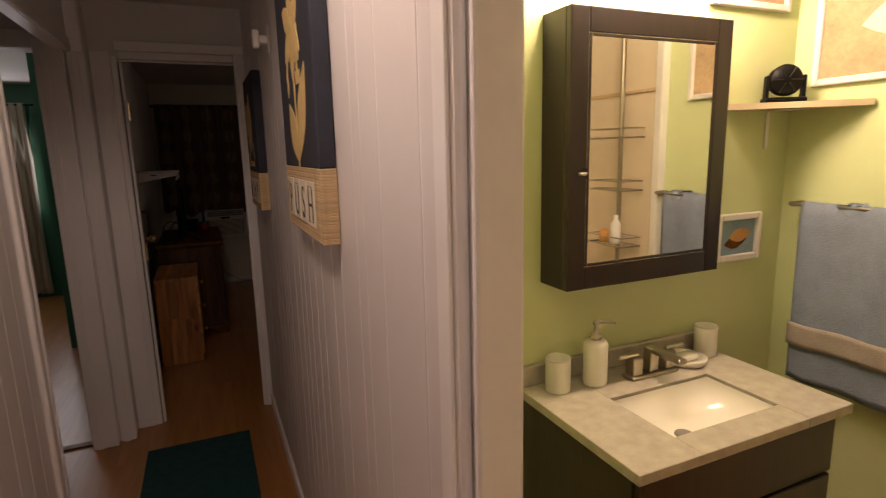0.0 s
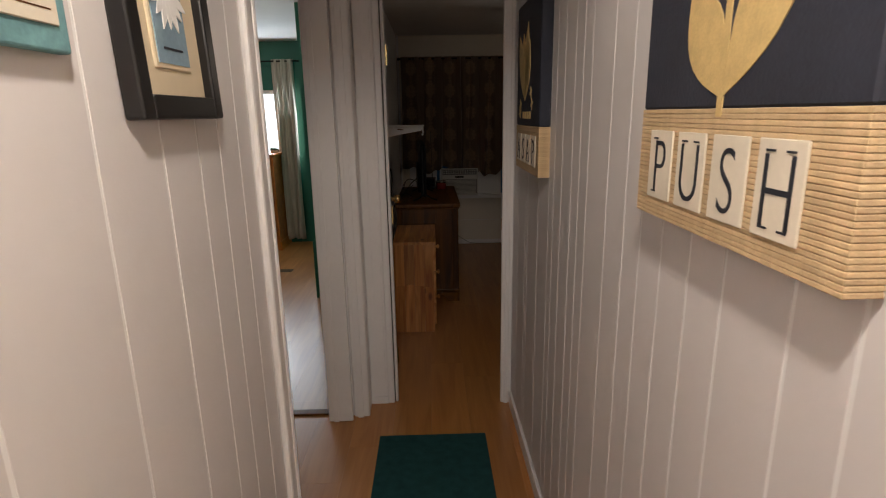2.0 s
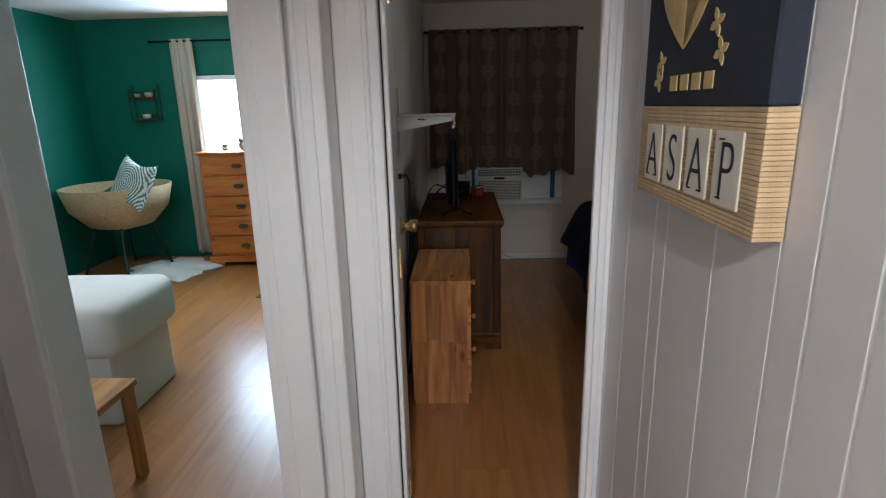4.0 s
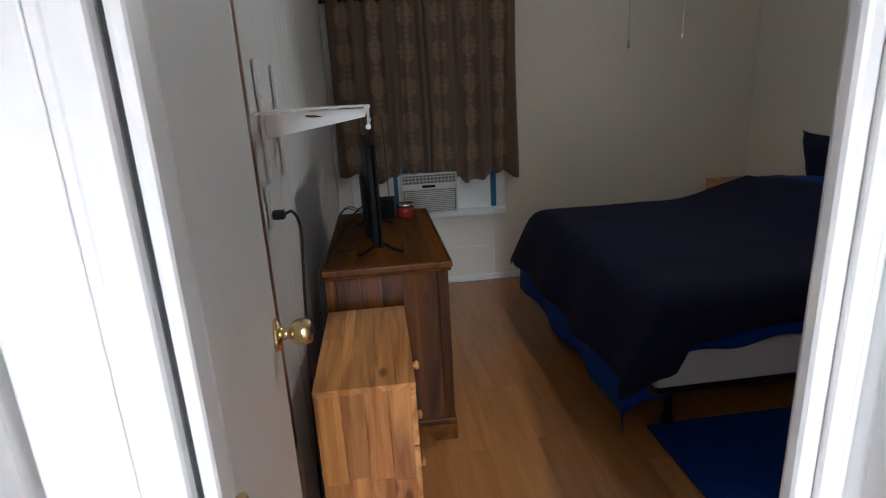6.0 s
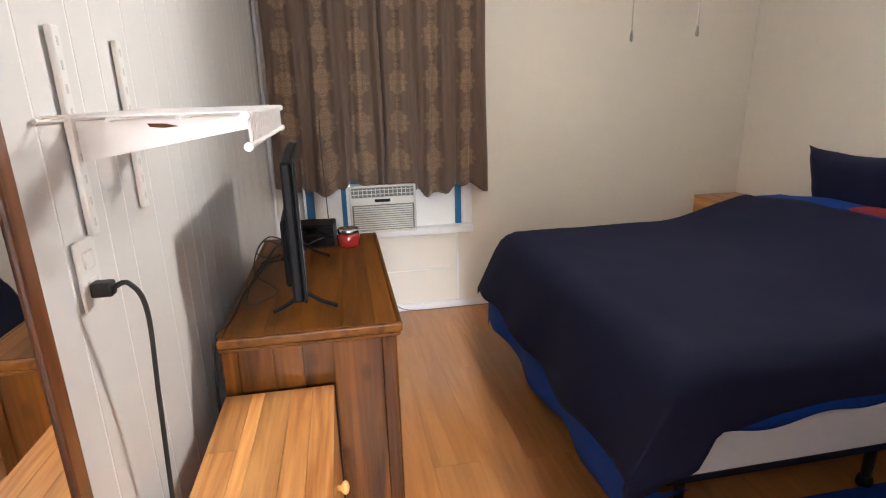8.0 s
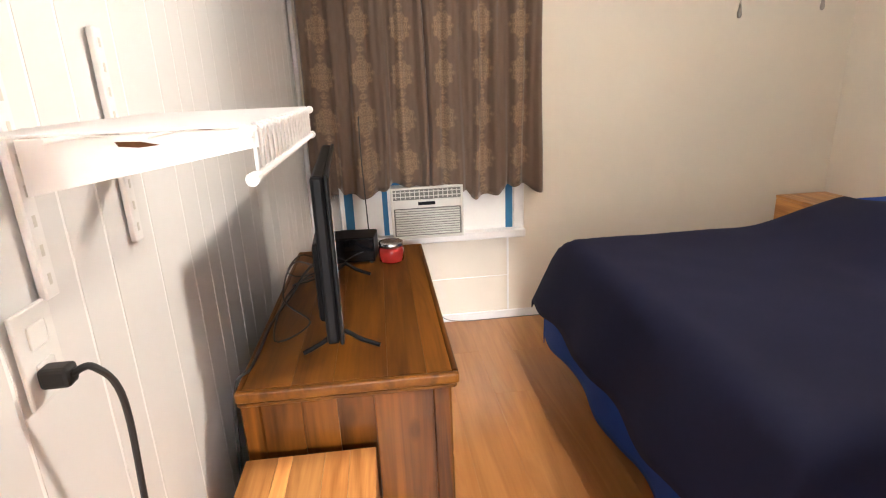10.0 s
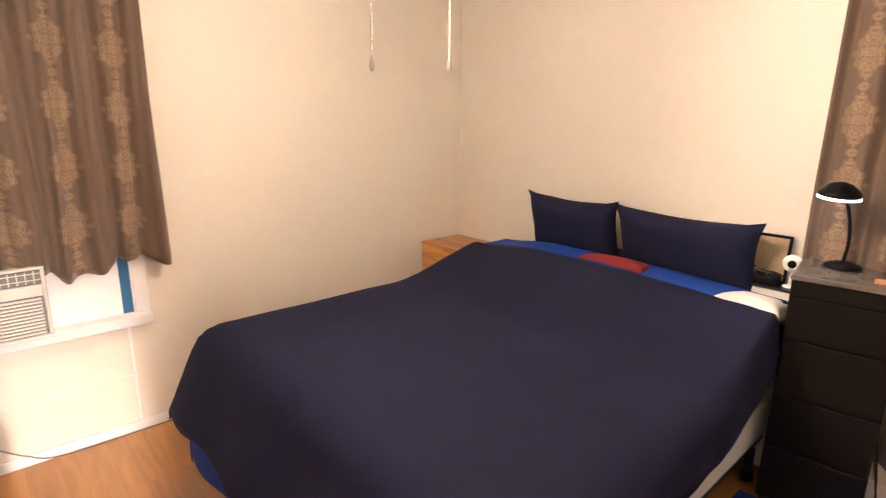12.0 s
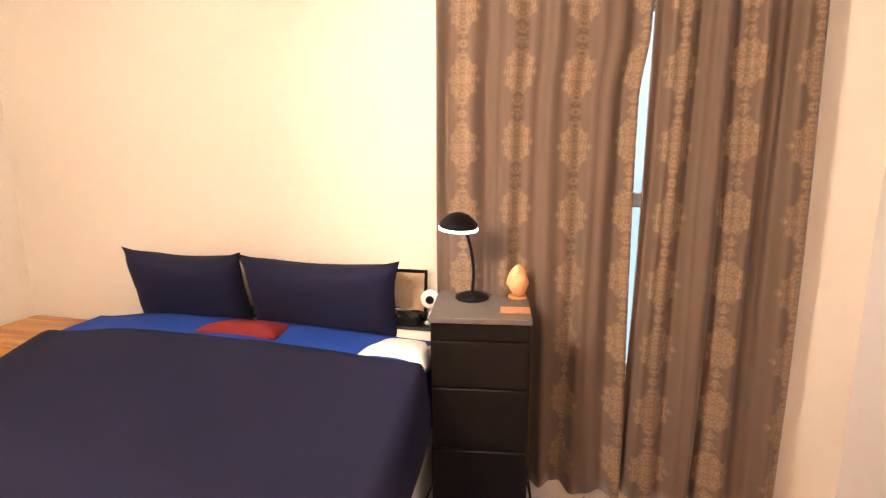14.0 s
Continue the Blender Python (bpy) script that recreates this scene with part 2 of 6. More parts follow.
# ---- world and lights ----
world = bpy.data.worlds.new("sky")
scene.world = world
world.use_nodes = True
wn = world.node_tree.nodes
sky = wn.new("ShaderNodeTexSky")
sky.sky_type = "NISHITA"
sky.sun_disc = False
sky.sun_elevation = radians(48)
sky.sun_rotation = radians(150)
world.node_tree.links.new(sky.outputs[0], wn["Background"].inputs["Color"])
wn["Background"].inputs["Strength"].default_value = 0.12


def lamp(name, kind, power, color, m, size=0.1, size_y=None, spread=None):
    d = bpy.data.lights.new(name, kind)
    d.energy = power
    d.color = color
    if kind == "AREA":
        d.size = size
        if size_y:
            d.shape = "RECTANGLE"
            d.size_y = size_y
    elif kind == "SUN":
        d.angle = radians(size)
    else:
        d.shadow_soft_size = size
    ob = new(name, d)
    ob.matrix_basis = m
    return ob


# the sun stands in the south-west, so no direct light enters the north windows
lamp("sun", "SUN", 3.0, (1.0, 0.95, 0.88), look((0, 0, 0), (0.35, 0.55, -0.75)), 0.5)
WARM = (1.0, 0.83, 0.64)
# ceiling fan light kit, bathroom vanity light, desk lamp
lamp("fan_bulb", "POINT", 2.05, WARM, pose(0.97, 2.06, 1.99), 0.085)
# two spots added at the fan to brighten the panelled wall and long curtains
for aim, power, width in (((-0.66, 0.40, 1.38), 7.2, 125), ((2.5, 0.35, 1.35), 3.7, 110)):
    side = 0.11 if aim[0] > 0 else -0.11
    beam = lamp("fan_bulb", "SPOT", power, WARM, look((0.91 + side, 1.96, 1.99), aim), 0.085)
    beam.data.spot_size, beam.data.spot_blend = radians(width), 1.0
for k in range(3):
    lamp("vanity_bulb", "POINT", 48.0, (1.0, 0.83, 0.59), pose(0.675 + 0.2 * k, -2.295, 2.04), 0.05)
# unseen lamp, added under the ceiling to brighten the hall
fill_spot = lamp("hall_fill", "SPOT", 72.0, (1.0, 0.87, 0.74), look((-0.36, -2.58, 2.19), (-0.36, -2.579, 0)), 0.06)
fill_spot.data.spot_size, fill_spot.data.spot_blend = radians(164), 0.3
lamp("green_fan_bulb", "POINT", 16.0, (1.0, 0.86, 0.68), pose(-2.20, 1.30, 1.97), 0.06)
# daylight in the opening of the green room window
lamp("green_window_light", "AREA", 44.0, (0.86, 0.93, 1.0), look((-2.25, 3.72, 1.45), (-2.0, 0, 1.0)), 1.05, 1.1)
# unseen window light, added to brighten the hall from the south
lamp("living_fill_light", "AREA", 26.0, (1.0, 0.93, 0.86), look((-0.9, -6.3, 1.5), (-0.4, -3, 1.2)), 1.4, 1.1)

# ---- materials ----
M_hall = mat("hall_panel_paint", (0.68, 0.65, 0.64), 0.42, var=0.03, scale=2.5, bump=0.06, bscale=90)
M_bwall = mat("bedroom_panel_paint", (0.73, 0.72, 0.71), 0.4, var=0.03, scale=2.5, bump=0.06, bscale=90)
# lighter than the boards: light caught in the grooves is put into these colours
M_groove = mat("groove_highlight", (0.84, 0.83, 0.82), 0.3, var=0.03)
M_bgroove = mat("bedroom_groove_highlight", (0.93, 0.92, 0.91), 0.3, var=0.03)
M_trim = mat("trim_paint", (0.79, 0.77, 0.76), 0.35, var=0.04, scale=5, bump=0.08, bscale=40)
M_cream = mat("cream_wall_paint", (0.74, 0.68, 0.58), 0.6, var=0.03, scale=1.5, bump=0.10, bscale=120)
M_ceil = mat("ceiling_paint", (0.75, 0.74, 0.72), 0.8, var=0.04, bump=0.3, bscale=150)
M_lime = mat("lime_wall_paint", (0.59, 0.66, 0.37), 0.5, var=0.04, scale=2, bump=0.08, bscale=120)
M_green = mat("dark_green_wall_paint", (0.012, 0.13, 0.085), 0.5, var=0.06, scale=2, bump=0.06, bscale=90)
M_door = mat("door_paint", (0.86, 0.855, 0.85), 0.38, var=0.03, scale=3, bump=0.04, bscale=60)
M_dark = mat("gap_shadow", (0.03, 0.03, 0.03), 0.9)
M_floor = wood("laminate", (0.335, 0.132, 0.030), (0.455, 0.205, 0.056), 1, 0.32, 0.8, 0.09, coat=0.25)
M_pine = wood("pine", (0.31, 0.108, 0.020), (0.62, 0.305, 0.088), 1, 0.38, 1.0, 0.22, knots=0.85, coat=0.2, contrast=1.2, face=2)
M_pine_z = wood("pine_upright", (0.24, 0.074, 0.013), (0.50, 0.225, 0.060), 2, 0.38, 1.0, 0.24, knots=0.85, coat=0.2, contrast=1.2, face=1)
M_orange = wood("honey_pine", (0.38, 0.098, 0.008), (0.58, 0.20, 0.02), 0, 0.35, 1.2, 0.08, knots=0.8, coat=0.3)
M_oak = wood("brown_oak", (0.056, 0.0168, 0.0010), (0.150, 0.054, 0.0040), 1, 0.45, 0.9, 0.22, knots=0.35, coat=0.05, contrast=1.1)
# upright grain; the shade on the dresser's ends is put into this darker tone
M_oak_shade_z = wood("brown_oak_shaded_upright", (0.020, 0.0054, 0.0004), (0.092, 0.0305, 0.0025), 2, 0.36, 0.9, 0.42, knots=0.4, coat=0.15, contrast=1.2)
for dull in (M_oak, M_oak_shade_z):
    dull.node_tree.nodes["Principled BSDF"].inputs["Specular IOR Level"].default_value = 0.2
M_walnut = wood("mirror_frame_wood", (0.10, 0.035, 0.012), (0.22, 0.085, 0.03), 2, 0.3, 1.5, 0.05, coat=0.4)
M_black = mat("black_lacquer", (0.010, 0.009, 0.009), 0.32, var=0.2, scale=8)
M_blackwood = wood("black_stained_wood", (0.0028, 0.0018, 0.0014), (0.0055, 0.0034, 0.0026), 2, 0.5, 1.5, 0.1, coat=0.0)
M_blackwood.node_tree.nodes["Principled BSDF"].inputs["Specular IOR Level"].default_value = 0.25
M_plastic = mat("black_plastic", (0.0035, 0.0035, 0.004), 0.45, var=0.1, spec=0.14)
M_rubber = mat("black_rubber", (0.015, 0.014, 0.013), 0.55, var=0.1)
M_screen = mat("tv_screen", (0.006, 0.006, 0.007), 0.08, var=0.02)
M_navy = mat("navy_cloth", (0.0118, 0.0132, 0.039), 0.85, var=0.12, scale=3, bump=0.12, bscale=420, spec=0.2)
M_blue = mat("blue_sheet", (0.012, 0.055, 0.30), 0.8, var=0.10, scale=4, bump=0.1, bscale=300, spec=0.2)
M_rug = mat("blue_rug", (0.012, 0.040, 0.22), 0.95, var=0.25, scale=20, bump=0.5, bscale=260, spec=0.1)
M_red = mat("red_cloth", (0.20, 0.012, 0.018), 0.8, var=0.1, bump=0.1, bscale=300)
M_white_cloth = mat("white_cloth", (0.78, 0.76, 0.72), 0.85, var=0.04, scale=5, bump=0.15, bscale=200)
M_ticking = mat("box_spring_cloth", (0.78, 0.755, 0.72), 0.85, var=0.05, scale=4, bump=0.2, bscale=180)
M_teal = mat("teal_rug", (0.018, 0.065, 0.068), 0.95, var=0.25, scale=25, bump=0.6, bscale=300, spec=0.1)
M_white = mat("white_plastic", (0.80, 0.79, 0.77), 0.35, var=0.03)
M_wire = mat("white_coated_wire", (0.82, 0.81, 0.80), 0.35, var=0.02)
M_brass = mat("brass", (0.72, 0.56, 0.28), 0.22, 1.0, var=0.06, scale=20)
M_nickel = mat("brushed_nickel", (0.42, 0.38, 0.32), 0.28, 1.0, var=0.05, scale=20)
M_steel = mat("steel", (0.62, 0.61, 0.60), 0.25, 1.0, var=0.05)
M_mirror = mat("mirror_glass", (0.88, 0.88, 0.88), 0.02, 1.0, var=0.0)
M_tape = mat("blue_tape", (0.02, 0.13, 0.28), 0.6, var=0.1, scale=30)
M_cord = mat("aged_bead_chain", (0.56, 0.50, 0.42), 0.5, var=0.1, scale=60)
M_bronze = mat("dark_bronze", (0.10, 0.07, 0.04), 0.4, 0.8, var=0.1, scale=40)
M_pull = mat("aged_metal_pull", (0.40, 0.37, 0.32), 0.4, 0.6, var=0.1, scale=60)
M_ac = mat("air_conditioner_plastic", (0.62, 0.60, 0.55), 0.42, var=0.04)
M_acdark = mat("grille_recess", (0.16, 0.155, 0.14), 0.6)
M_damask = damask("damask_curtain", (0.124, 0.079, 0.051), (0.295, 0.197, 0.112))
M_beige = mat("beige_curtain_cloth", (0.48, 0.42, 0.34), 0.85, var=0.06, scale=6, bump=0.2, bscale=200)
M_stone = mat("speckled_countertop", (0.42, 0.39, 0.34), 0.25, var=0.18, scale=30, bump=0.03)
M_porcelain = mat("porcelain", (0.84, 0.82, 0.76), 0.15, var=0.02, coat=0.4)
M_ceramic = mat("white_ceramic", (0.78, 0.76, 0.72), 0.3, var=0.04, scale=20, bump=0.25, bscale=50)
M_espresso = wood("espresso_wood", (0.010, 0.006, 0.005), (0.024, 0.014, 0.010), 2, 0.32, 1.5, 0.05, coat=0.25)
M_espresso_f = wood("espresso_frame", (0.007, 0.003, 0.0024), (0.015, 0.006, 0.0045), 2, 0.42, 1.5, 0.05, coat=0.08)
M_towel = mat("blue_grey_towel", (0.20, 0.24, 0.32), 0.95, var=0.15, scale=14, bump=0.6, bscale=240, spec=0.1)
M_towel_band = mat("towel_band", (0.34, 0.30, 0.27), 0.95, var=0.15, scale=20, bump=0.5, bscale=200, spec=0.1)
M_surround = mat("shower_surround", (0.72, 0.62, 0.48), 0.25, var=0.03, scale=3)
M_canvas = mat("dark_canvas", (0.018, 0.021, 0.034), 0.8, var=0.3, scale=9, bump=0.3, bscale=200)
M_gold = mat("straw_paint", (0.56, 0.41, 0.17), 0.8, var=0.22, scale=30, bump=0.3, bscale=160)
M_jute = mat("jute_weave", (0.54, 0.39, 0.22), 0.9, rand=0.10, var=0.25, scale=40, bump=0.4, bscale=200)
M_card = mat("cream_card", (0.68, 0.62, 0.50), 0.8, var=0.08, scale=12)
M_ink = mat("black_ink", (0.012, 0.014, 0.022), 0.7)
M_blackframe = mat("black_frame", (0.010, 0.009, 0.009), 0.35, var=0.1)
M_tealframe = mat("teal_distressed_wood", (0.14, 0.29, 0.31), 0.7, var=0.35, scale=18, bump=0.3, bscale=60)
M_matboard = mat("cream_mat_board", (0.62, 0.52, 0.36), 0.8, var=0.05)
M_bluepaper = mat("pale_blue_paper", (0.21, 0.31, 0.38), 0.8, var=0.25, scale=12)
M_salt = mat("pink_salt", (0.80, 0.38, 0.18), 0.55, var=0.2, scale=16, bump=0.6, bscale=24)
M_glassjar = mat("red_wax", (0.24, 0.018, 0.014), 0.12, var=0.1, coat=0.6)
M_copper = mat("copper_card", (0.50, 0.24, 0.11), 0.4, var=0.3, scale=30)
# the sheen on the black cabinet's worn top is put into this grey
M_grey = mat("grey_sheen_top", (0.13, 0.115, 0.10), 0.25, var=0.12, scale=6)
M_sand = mat("sand_print", (0.40, 0.28, 0.17), 0.7, var=0.35, scale=9)
M_flagblue = mat("flag_navy", (0.012, 0.014, 0.035), 0.75, var=0.1, bump=0.15, bscale=300)
M_flagred = mat("flag_red", (0.42, 0.02, 0.025), 0.75, var=0.1, bump=0.15, bscale=300)
M_flagwhite = mat("flag_white", (0.72, 0.69, 0.66), 0.75, var=0.05, bump=0.15, bscale=300)
M_knobwood = mat("varnished_wood_ball", (0.50, 0.24, 0.07), 0.3, var=0.15, scale=20, coat=0.4)
M_olive = mat("olive_cloth", (0.10, 0.14, 0.06), 0.9, var=0.12, bump=0.2, bscale=200)
M_leaf = mat("plant_leaf", (0.06, 0.12, 0.05), 0.5, var=0.3, scale=20)
M_pot = mat("painted_pot", (0.40, 0.36, 0.30), 0.5, var=0.2, scale=25)
M_daylight = glow("bright_sky_outside", (0.93, 0.97, 1.0), 4.0)
M_blueday = glow("blue_daylight_outside", (0.42, 0.66, 0.82), 0.05)
M_blueday.node_tree.nodes["Principled BSDF"].inputs["Base Color"].default_value = (0, 0, 0, 1)
M_led = glow("led_ring", (0.95, 0.98, 1.0), 0.3)
M_bulb = glow("warm_bulb", (1.0, 0.80, 0.52), 6.0)
M_mandala = mat("mandala_print_cloth", (0.72, 0.72, 0.70), 0.85, var=0.04, bump=0.1, bscale=200)
mn = M_mandala.node_tree
wv = mn.nodes.new("ShaderNodeTexWave")
wv.wave_type, wv.rings_direction = "RINGS", "Y"
wv.inputs["Scale"].default_value = 14.0
wv.inputs["Distortion"].default_value = 2.2
wv.inputs["Detail Scale"].default_value = 6.0
tcm = mn.nodes.new("ShaderNodeTexCoord")
mn.links.new(tcm.outputs["Object"], wv.inputs["Vector"])
rm = mn.nodes.new("ShaderNodeValToRGB")
rm.color_ramp.elements[0].color, rm.color_ramp.elements[1].color = (0.10, 0.20, 0.19, 1), (0.72, 0.72, 0.70, 1)
rm.color_ramp.elements[0].position, rm.color_ramp.elements[1].position = 0.35, 0.5
mn.links.new(wv.outputs["Fac"], rm.inputs["Fac"])
mn.links.new(rm.outputs[0], mn.nodes["Principled BSDF"].inputs["Base Color"])
M_glass = bpy.data.materials.new("window_glass")
M_glass.use_nodes = True
gp = M_glass.node_tree.nodes["Principled BSDF"]
gp.inputs["Transmission Weight"].default_value = 1.0
gp.inputs["Roughness"].default_value = 0.02
gp.inputs["IOR"].default_value = 1.1

# ---- setting ----
CEIL = 2.30


def walls(name, blocks, material, label):
    bm = bmesh.new()
    for b in blocks:
        box(*b, bm=bm)
    return setting(name, bm, material, label)


floor = walls("floor", [(-4.2, 2.7, -6.8, 4.0, -0.12, -0.012)], M_dark, "orange-brown wood laminate floor running through hall and bedroom")
setting("ceiling", box(-4.2, 2.7, -6.8, 4.0, CEIL, CEIL + 0.1), M_ceil, "plain white ceiling")

# hall
wall_hall_east = walls("wall_hall_east", [(0.044, 0.094, -2.835, -0.035, 0, CEIL), (0.044, 0.094, -3.62, -2.835, 2.0, CEIL), (0.044, 0.094, -4.6, -3.62, 0, CEIL)],
                       M_groove, "white painted plank panelling along the narrow hall")
wall_hall_west = walls("wall_hall_west", [(-0.805, -0.7535, -4.6, -1.345, 0, CEIL), (-0.805, -0.7535, -1.345, -0.165, 2.02, CEIL)],
                       M_groove, "white painted plank panelling with framed pictures")
walls("wall_alcove", [(-1.75, -1.67, -1.345, -0.08, 0, CEIL), (-1.75, -0.805, -1.425, -1.345, 0, CEIL)], M_hall, "white painted wall of the small side passage")
# unseen room with an opening, added along with the hall's south light
walls("wall_living", [(-3.1, 1.8, -6.8, -6.7, 0, 0.9), (-3.1, 1.8, -6.8, -6.7, 2.0, CEIL), (-3.1, -1.8, -6.8, -6.7, 0.9, 2.0), (0, 1.8, -6.8, -6.7, 0.9, 2.0),
                      (-3.2, -3.1, -6.8, -4.5, 0, CEIL), (1.8, 1.9, -6.8, -4.5, 0, CEIL), (-3.2, -0.805, -4.6, -4.5, 0, CEIL), (0.094, 1.9, -4.6, -4.5, 0, CEIL)],
      M_cream, "cream walls of the unseen room added behind the hall")

# bathroom
walls("wall_bath_north", [(0.094, 1.665, -2.135, -2.055, 0, CEIL)], M_lime, "lime green painted bathroom wall")
walls("wall_bath_east", [(1.585, 1.665, -4.175, -2.135, 0, CEIL)], M_lime, "lime green painted bathroom wall with a towel")
walls("wall_bath_south", [(0.094, 1.665, -4.255, -4.175, 0, CEIL)], M_lime, "lime green painted bathroom wall")
walls("wall_bath_west", [(0.094, 0.098, -2.835, -2.135, 0, CEIL), (0.094, 0.098, -4.175, -3.62, 0, CEIL)], M_lime, "lime green painted bathroom wall beside the door")

# bedroom
walls("wall_bedroom_south", [(-0.695, -0.565, -0.035, -0.005, 0, CEIL), (0.044, 2.64, -0.035, -0.005, 0, CEIL), (-0.565, 0.044, -0.035, -0.005, 2.0, CEIL)], M_hall, "white painted wall around the bedroom door")
wall_bedroom_west = walls("wall_bedroom_west", [(-0.795, -0.695, -0.165, 3.62, 0, CEIL)], M_bgroove, "white painted plank panelling in the bedroom")
walls("wall_bedroom_north", [(-0.695, -0.56, 3.52, 3.62, 0, CEIL), (0.56, 2.64, 3.52, 3.62, 0, CEIL), (-0.56, 0.56, 3.52, 3.62, 0, 0.545), (-0.56, 0.56, 3.52, 3.62, 2.0, CEIL)],
      M_cream, "smooth cream painted bedroom wall with a window")
walls("wall_bedroom_east", [(2.54, 2.64, -0.005, 0.28, 0, CEIL), (2.54, 2.64, 1.25, 3.52, 0, CEIL), (2.54, 2.64, 0.28, 1.25, 0, 0.62), (2.54, 2.64, 0.28, 1.25, 1.98, CEIL)],
      M_cream, "smooth cream painted wall behind the bed")

# green room
walls("wall_green_south", [(-4.1, -1.51, -0.20, -0.08, 0, CEIL), (-0.875, -0.795, -0.20, -0.08, 0, CEIL), (-1.51, -0.875, -0.20, -0.08, 2.02, CEIL)], M_hall, "white painted wall with the green room's doorway")
walls("wall_green_north", [(-4.1, -2.93, 3.80, 3.9, 0, CEIL), (-2.05, -0.795, 3.80, 3.9, 0, CEIL), (-2.93, -2.05, 3.80, 3.9, 0, 0.95), (-2.93, -2.05, 3.80, 3.9, 1.775, CEIL)],
      M_green, "dark green painted panelling around a bright window")
walls("wall_green_west", [(-4.1, -4.0, -0.08, 3.8, 0, CEIL)], M_green, "dark green painted wall")
walls("wall_green_east", [(-0.799, -0.795, -0.08, 1.69, 0, CEIL), (-1.33, -0.795, 1.69, 3.8, 0, CEIL)], M_green, "dark green painted closet wall")


def planks(wall, edges, x, normal, z0=0.075, z1=CEIL, paint=None):
    """Panel boards on a wall in the plane x, a board between each two edges, narrow grooves between them."""
    shared = {}
    for a, b in zip(edges, edges[1:]):
        w = round(b - a, 3)
        if w not in shared:
            shared[w] = mesh_of(box(0, 0.0009, 0.0033, w - 0.0033, z0, z1, 0.0003), "board", paint or M_hall)
        ob = new("board", shared[w])
        ob.parent = wall
        ob.matrix_basis = pose(x if normal > 0 else x - 0.0009, a, 0)


def board_edges(start, end, seed, known=()):
    rnd = random.Random(seed)
    out = [start]
    for k in known:
        if k - out[-1] > 0.03:
            out.append(k)
    while out[-1] < end - 0.2:
        out.append(out[-1] + rnd.choice((0.075, 0.10, 0.125, 0.165, 0.2)))
    if end - out[-1] < 0.04:
        out.pop()
    return out + [end]


# trim
def casing(name, boxes, label, material=M_trim, bevel=0.006):
    ob = new(name)
    ob.empty_display_size = 0.05
    tagged(ob, label, "trim", "", "structure")
    for b in boxes:
        thin = min(b[1] - b[0], b[3] - b[2], b[5] - b[4])
        part("moulding", box(*b, min(bevel, 0.42 * thin), 2), material, ob)
    return ob


casing("trim_bedroom_door", [(-0.69, -0.600, -0.045, -0.035, 0, 2.05), (-0.655, -0.612, -0.049, -0.045, 0, 2.05), (-0.600, -0.568, -0.058, -0.035, 0, 2.03),
                             (-0.564, -0.549, -0.043, 0.0, 0, 2.0), (-0.564, 0.044, -0.043, 0.0, 2.0, 2.012), (0.030, 0.0435, -0.060, -0.036, 0, 2.0),
                             (-0.012, 0.043, -0.082, -0.060, 0, 2.05), (0.004, 0.026, -0.092, -0.082, 0, 2.05), (-0.572, 0.043, -0.080, -0.043, 2.05, 2.10), (-0.562, -0.012, -0.066, -0.043, 2.012, 2.05)],
       "white painted door casing and jamb, chipped at the strike")
# dark strip stands in for the shadow between jamb and casing
walls("trim_gap", [(-0.568, -0.5645, -0.037, -0.033, 0, 2.0)], M_dark, "dark strip for the shadow between jamb and casing")
casing("trim_strike", [(-0.0140, -0.0122, -0.078, -0.064, 0.93, 0.985)], "bare wood and latch hole in the white jamb", M_knobwood, 0.001)
casing("trim_green_door", [(-0.885, -0.765, -0.222, -0.200, 0, 2.07), (-0.860, -0.835, -0.227, -0.222, 0, 2.07), (-0.887, -0.875, -0.205, -0.07, 0, 2.02),
                           (-1.62, -1.50, -0.222, -0.200, 0, 2.07), (-1.51, -1.498, -0.205, -0.07, 0, 2.02), (-1.50, -0.885, -0.222, -0.200, 2.02, 2.10)],
       "white fluted casing round the green room's doorway")
casing("trim_passage", [(-0.765, -0.685, -0.185, -0.165, 0, 2.02), (-0.745, -0.715, -0.191, -0.185, 0, 2.02), (-0.705, -0.689, -0.165, -0.058, 0, CEIL),
                        (-0.80, -0.732, -1.352, -1.330, 0, 2.02), (-0.7535, -0.735, -1.40, -1.352, 0, 2.07), (-0.7535, -0.738, -1.352, -0.185, 2.02, 2.08)],
       "white rounded corner moulding at the passage opening", bevel=0.009)
casing("trim_bath_door", [(0.025, 0.044, -2.824, -2.760, 0, 2.06), (0.019, 0.025, -2.816, -2.786, 0, 2.06), (0.037, 0.100, -2.847, -2.835, 0, 2.0),
                          (0.025, 0.044, -3.705, -3.635, 0, 2.06), (0.037, 0.100, -3.62, -3.608, 0, 2.0), (0.025, 0.044, -3.635, -2.824, 2.0, 2.06)],
       "white moulded casing of the bathroom door", bevel=0.008)
casing("baseboard_hall", [(0.030, 0.044, -2.76, -0.092, 0, 0.07), (-0.7535, -0.740, -4.5, -1.40, 0, 0.07), (-0.69, -0.60, -0.062, -0.053, 0, 0.04)], "low white baseboard", bevel=0.004)
casing("baseboard_bedroom", [(-0.695, 2.54, 3.505, 3.52, 0, 0.05), (2.526, 2.54, -0.005, 3.505, 0, 0.085), (-0.695, -0.682, 0.9, 3.505, 0, 0.06)], "low white baseboard in the bedroom", bevel=0.004)
casing("trim_corner", [(-0.691, -0.667, 3.496, 3.52, 0.05, CEIL)], "narrow white corner moulding", bevel=0.006)
casing("trim_threshold", [(-1.50, -0.885, -0.16, -0.11, 0.0, 0.010)], "wooden threshold strip", M_oak, 0.004)
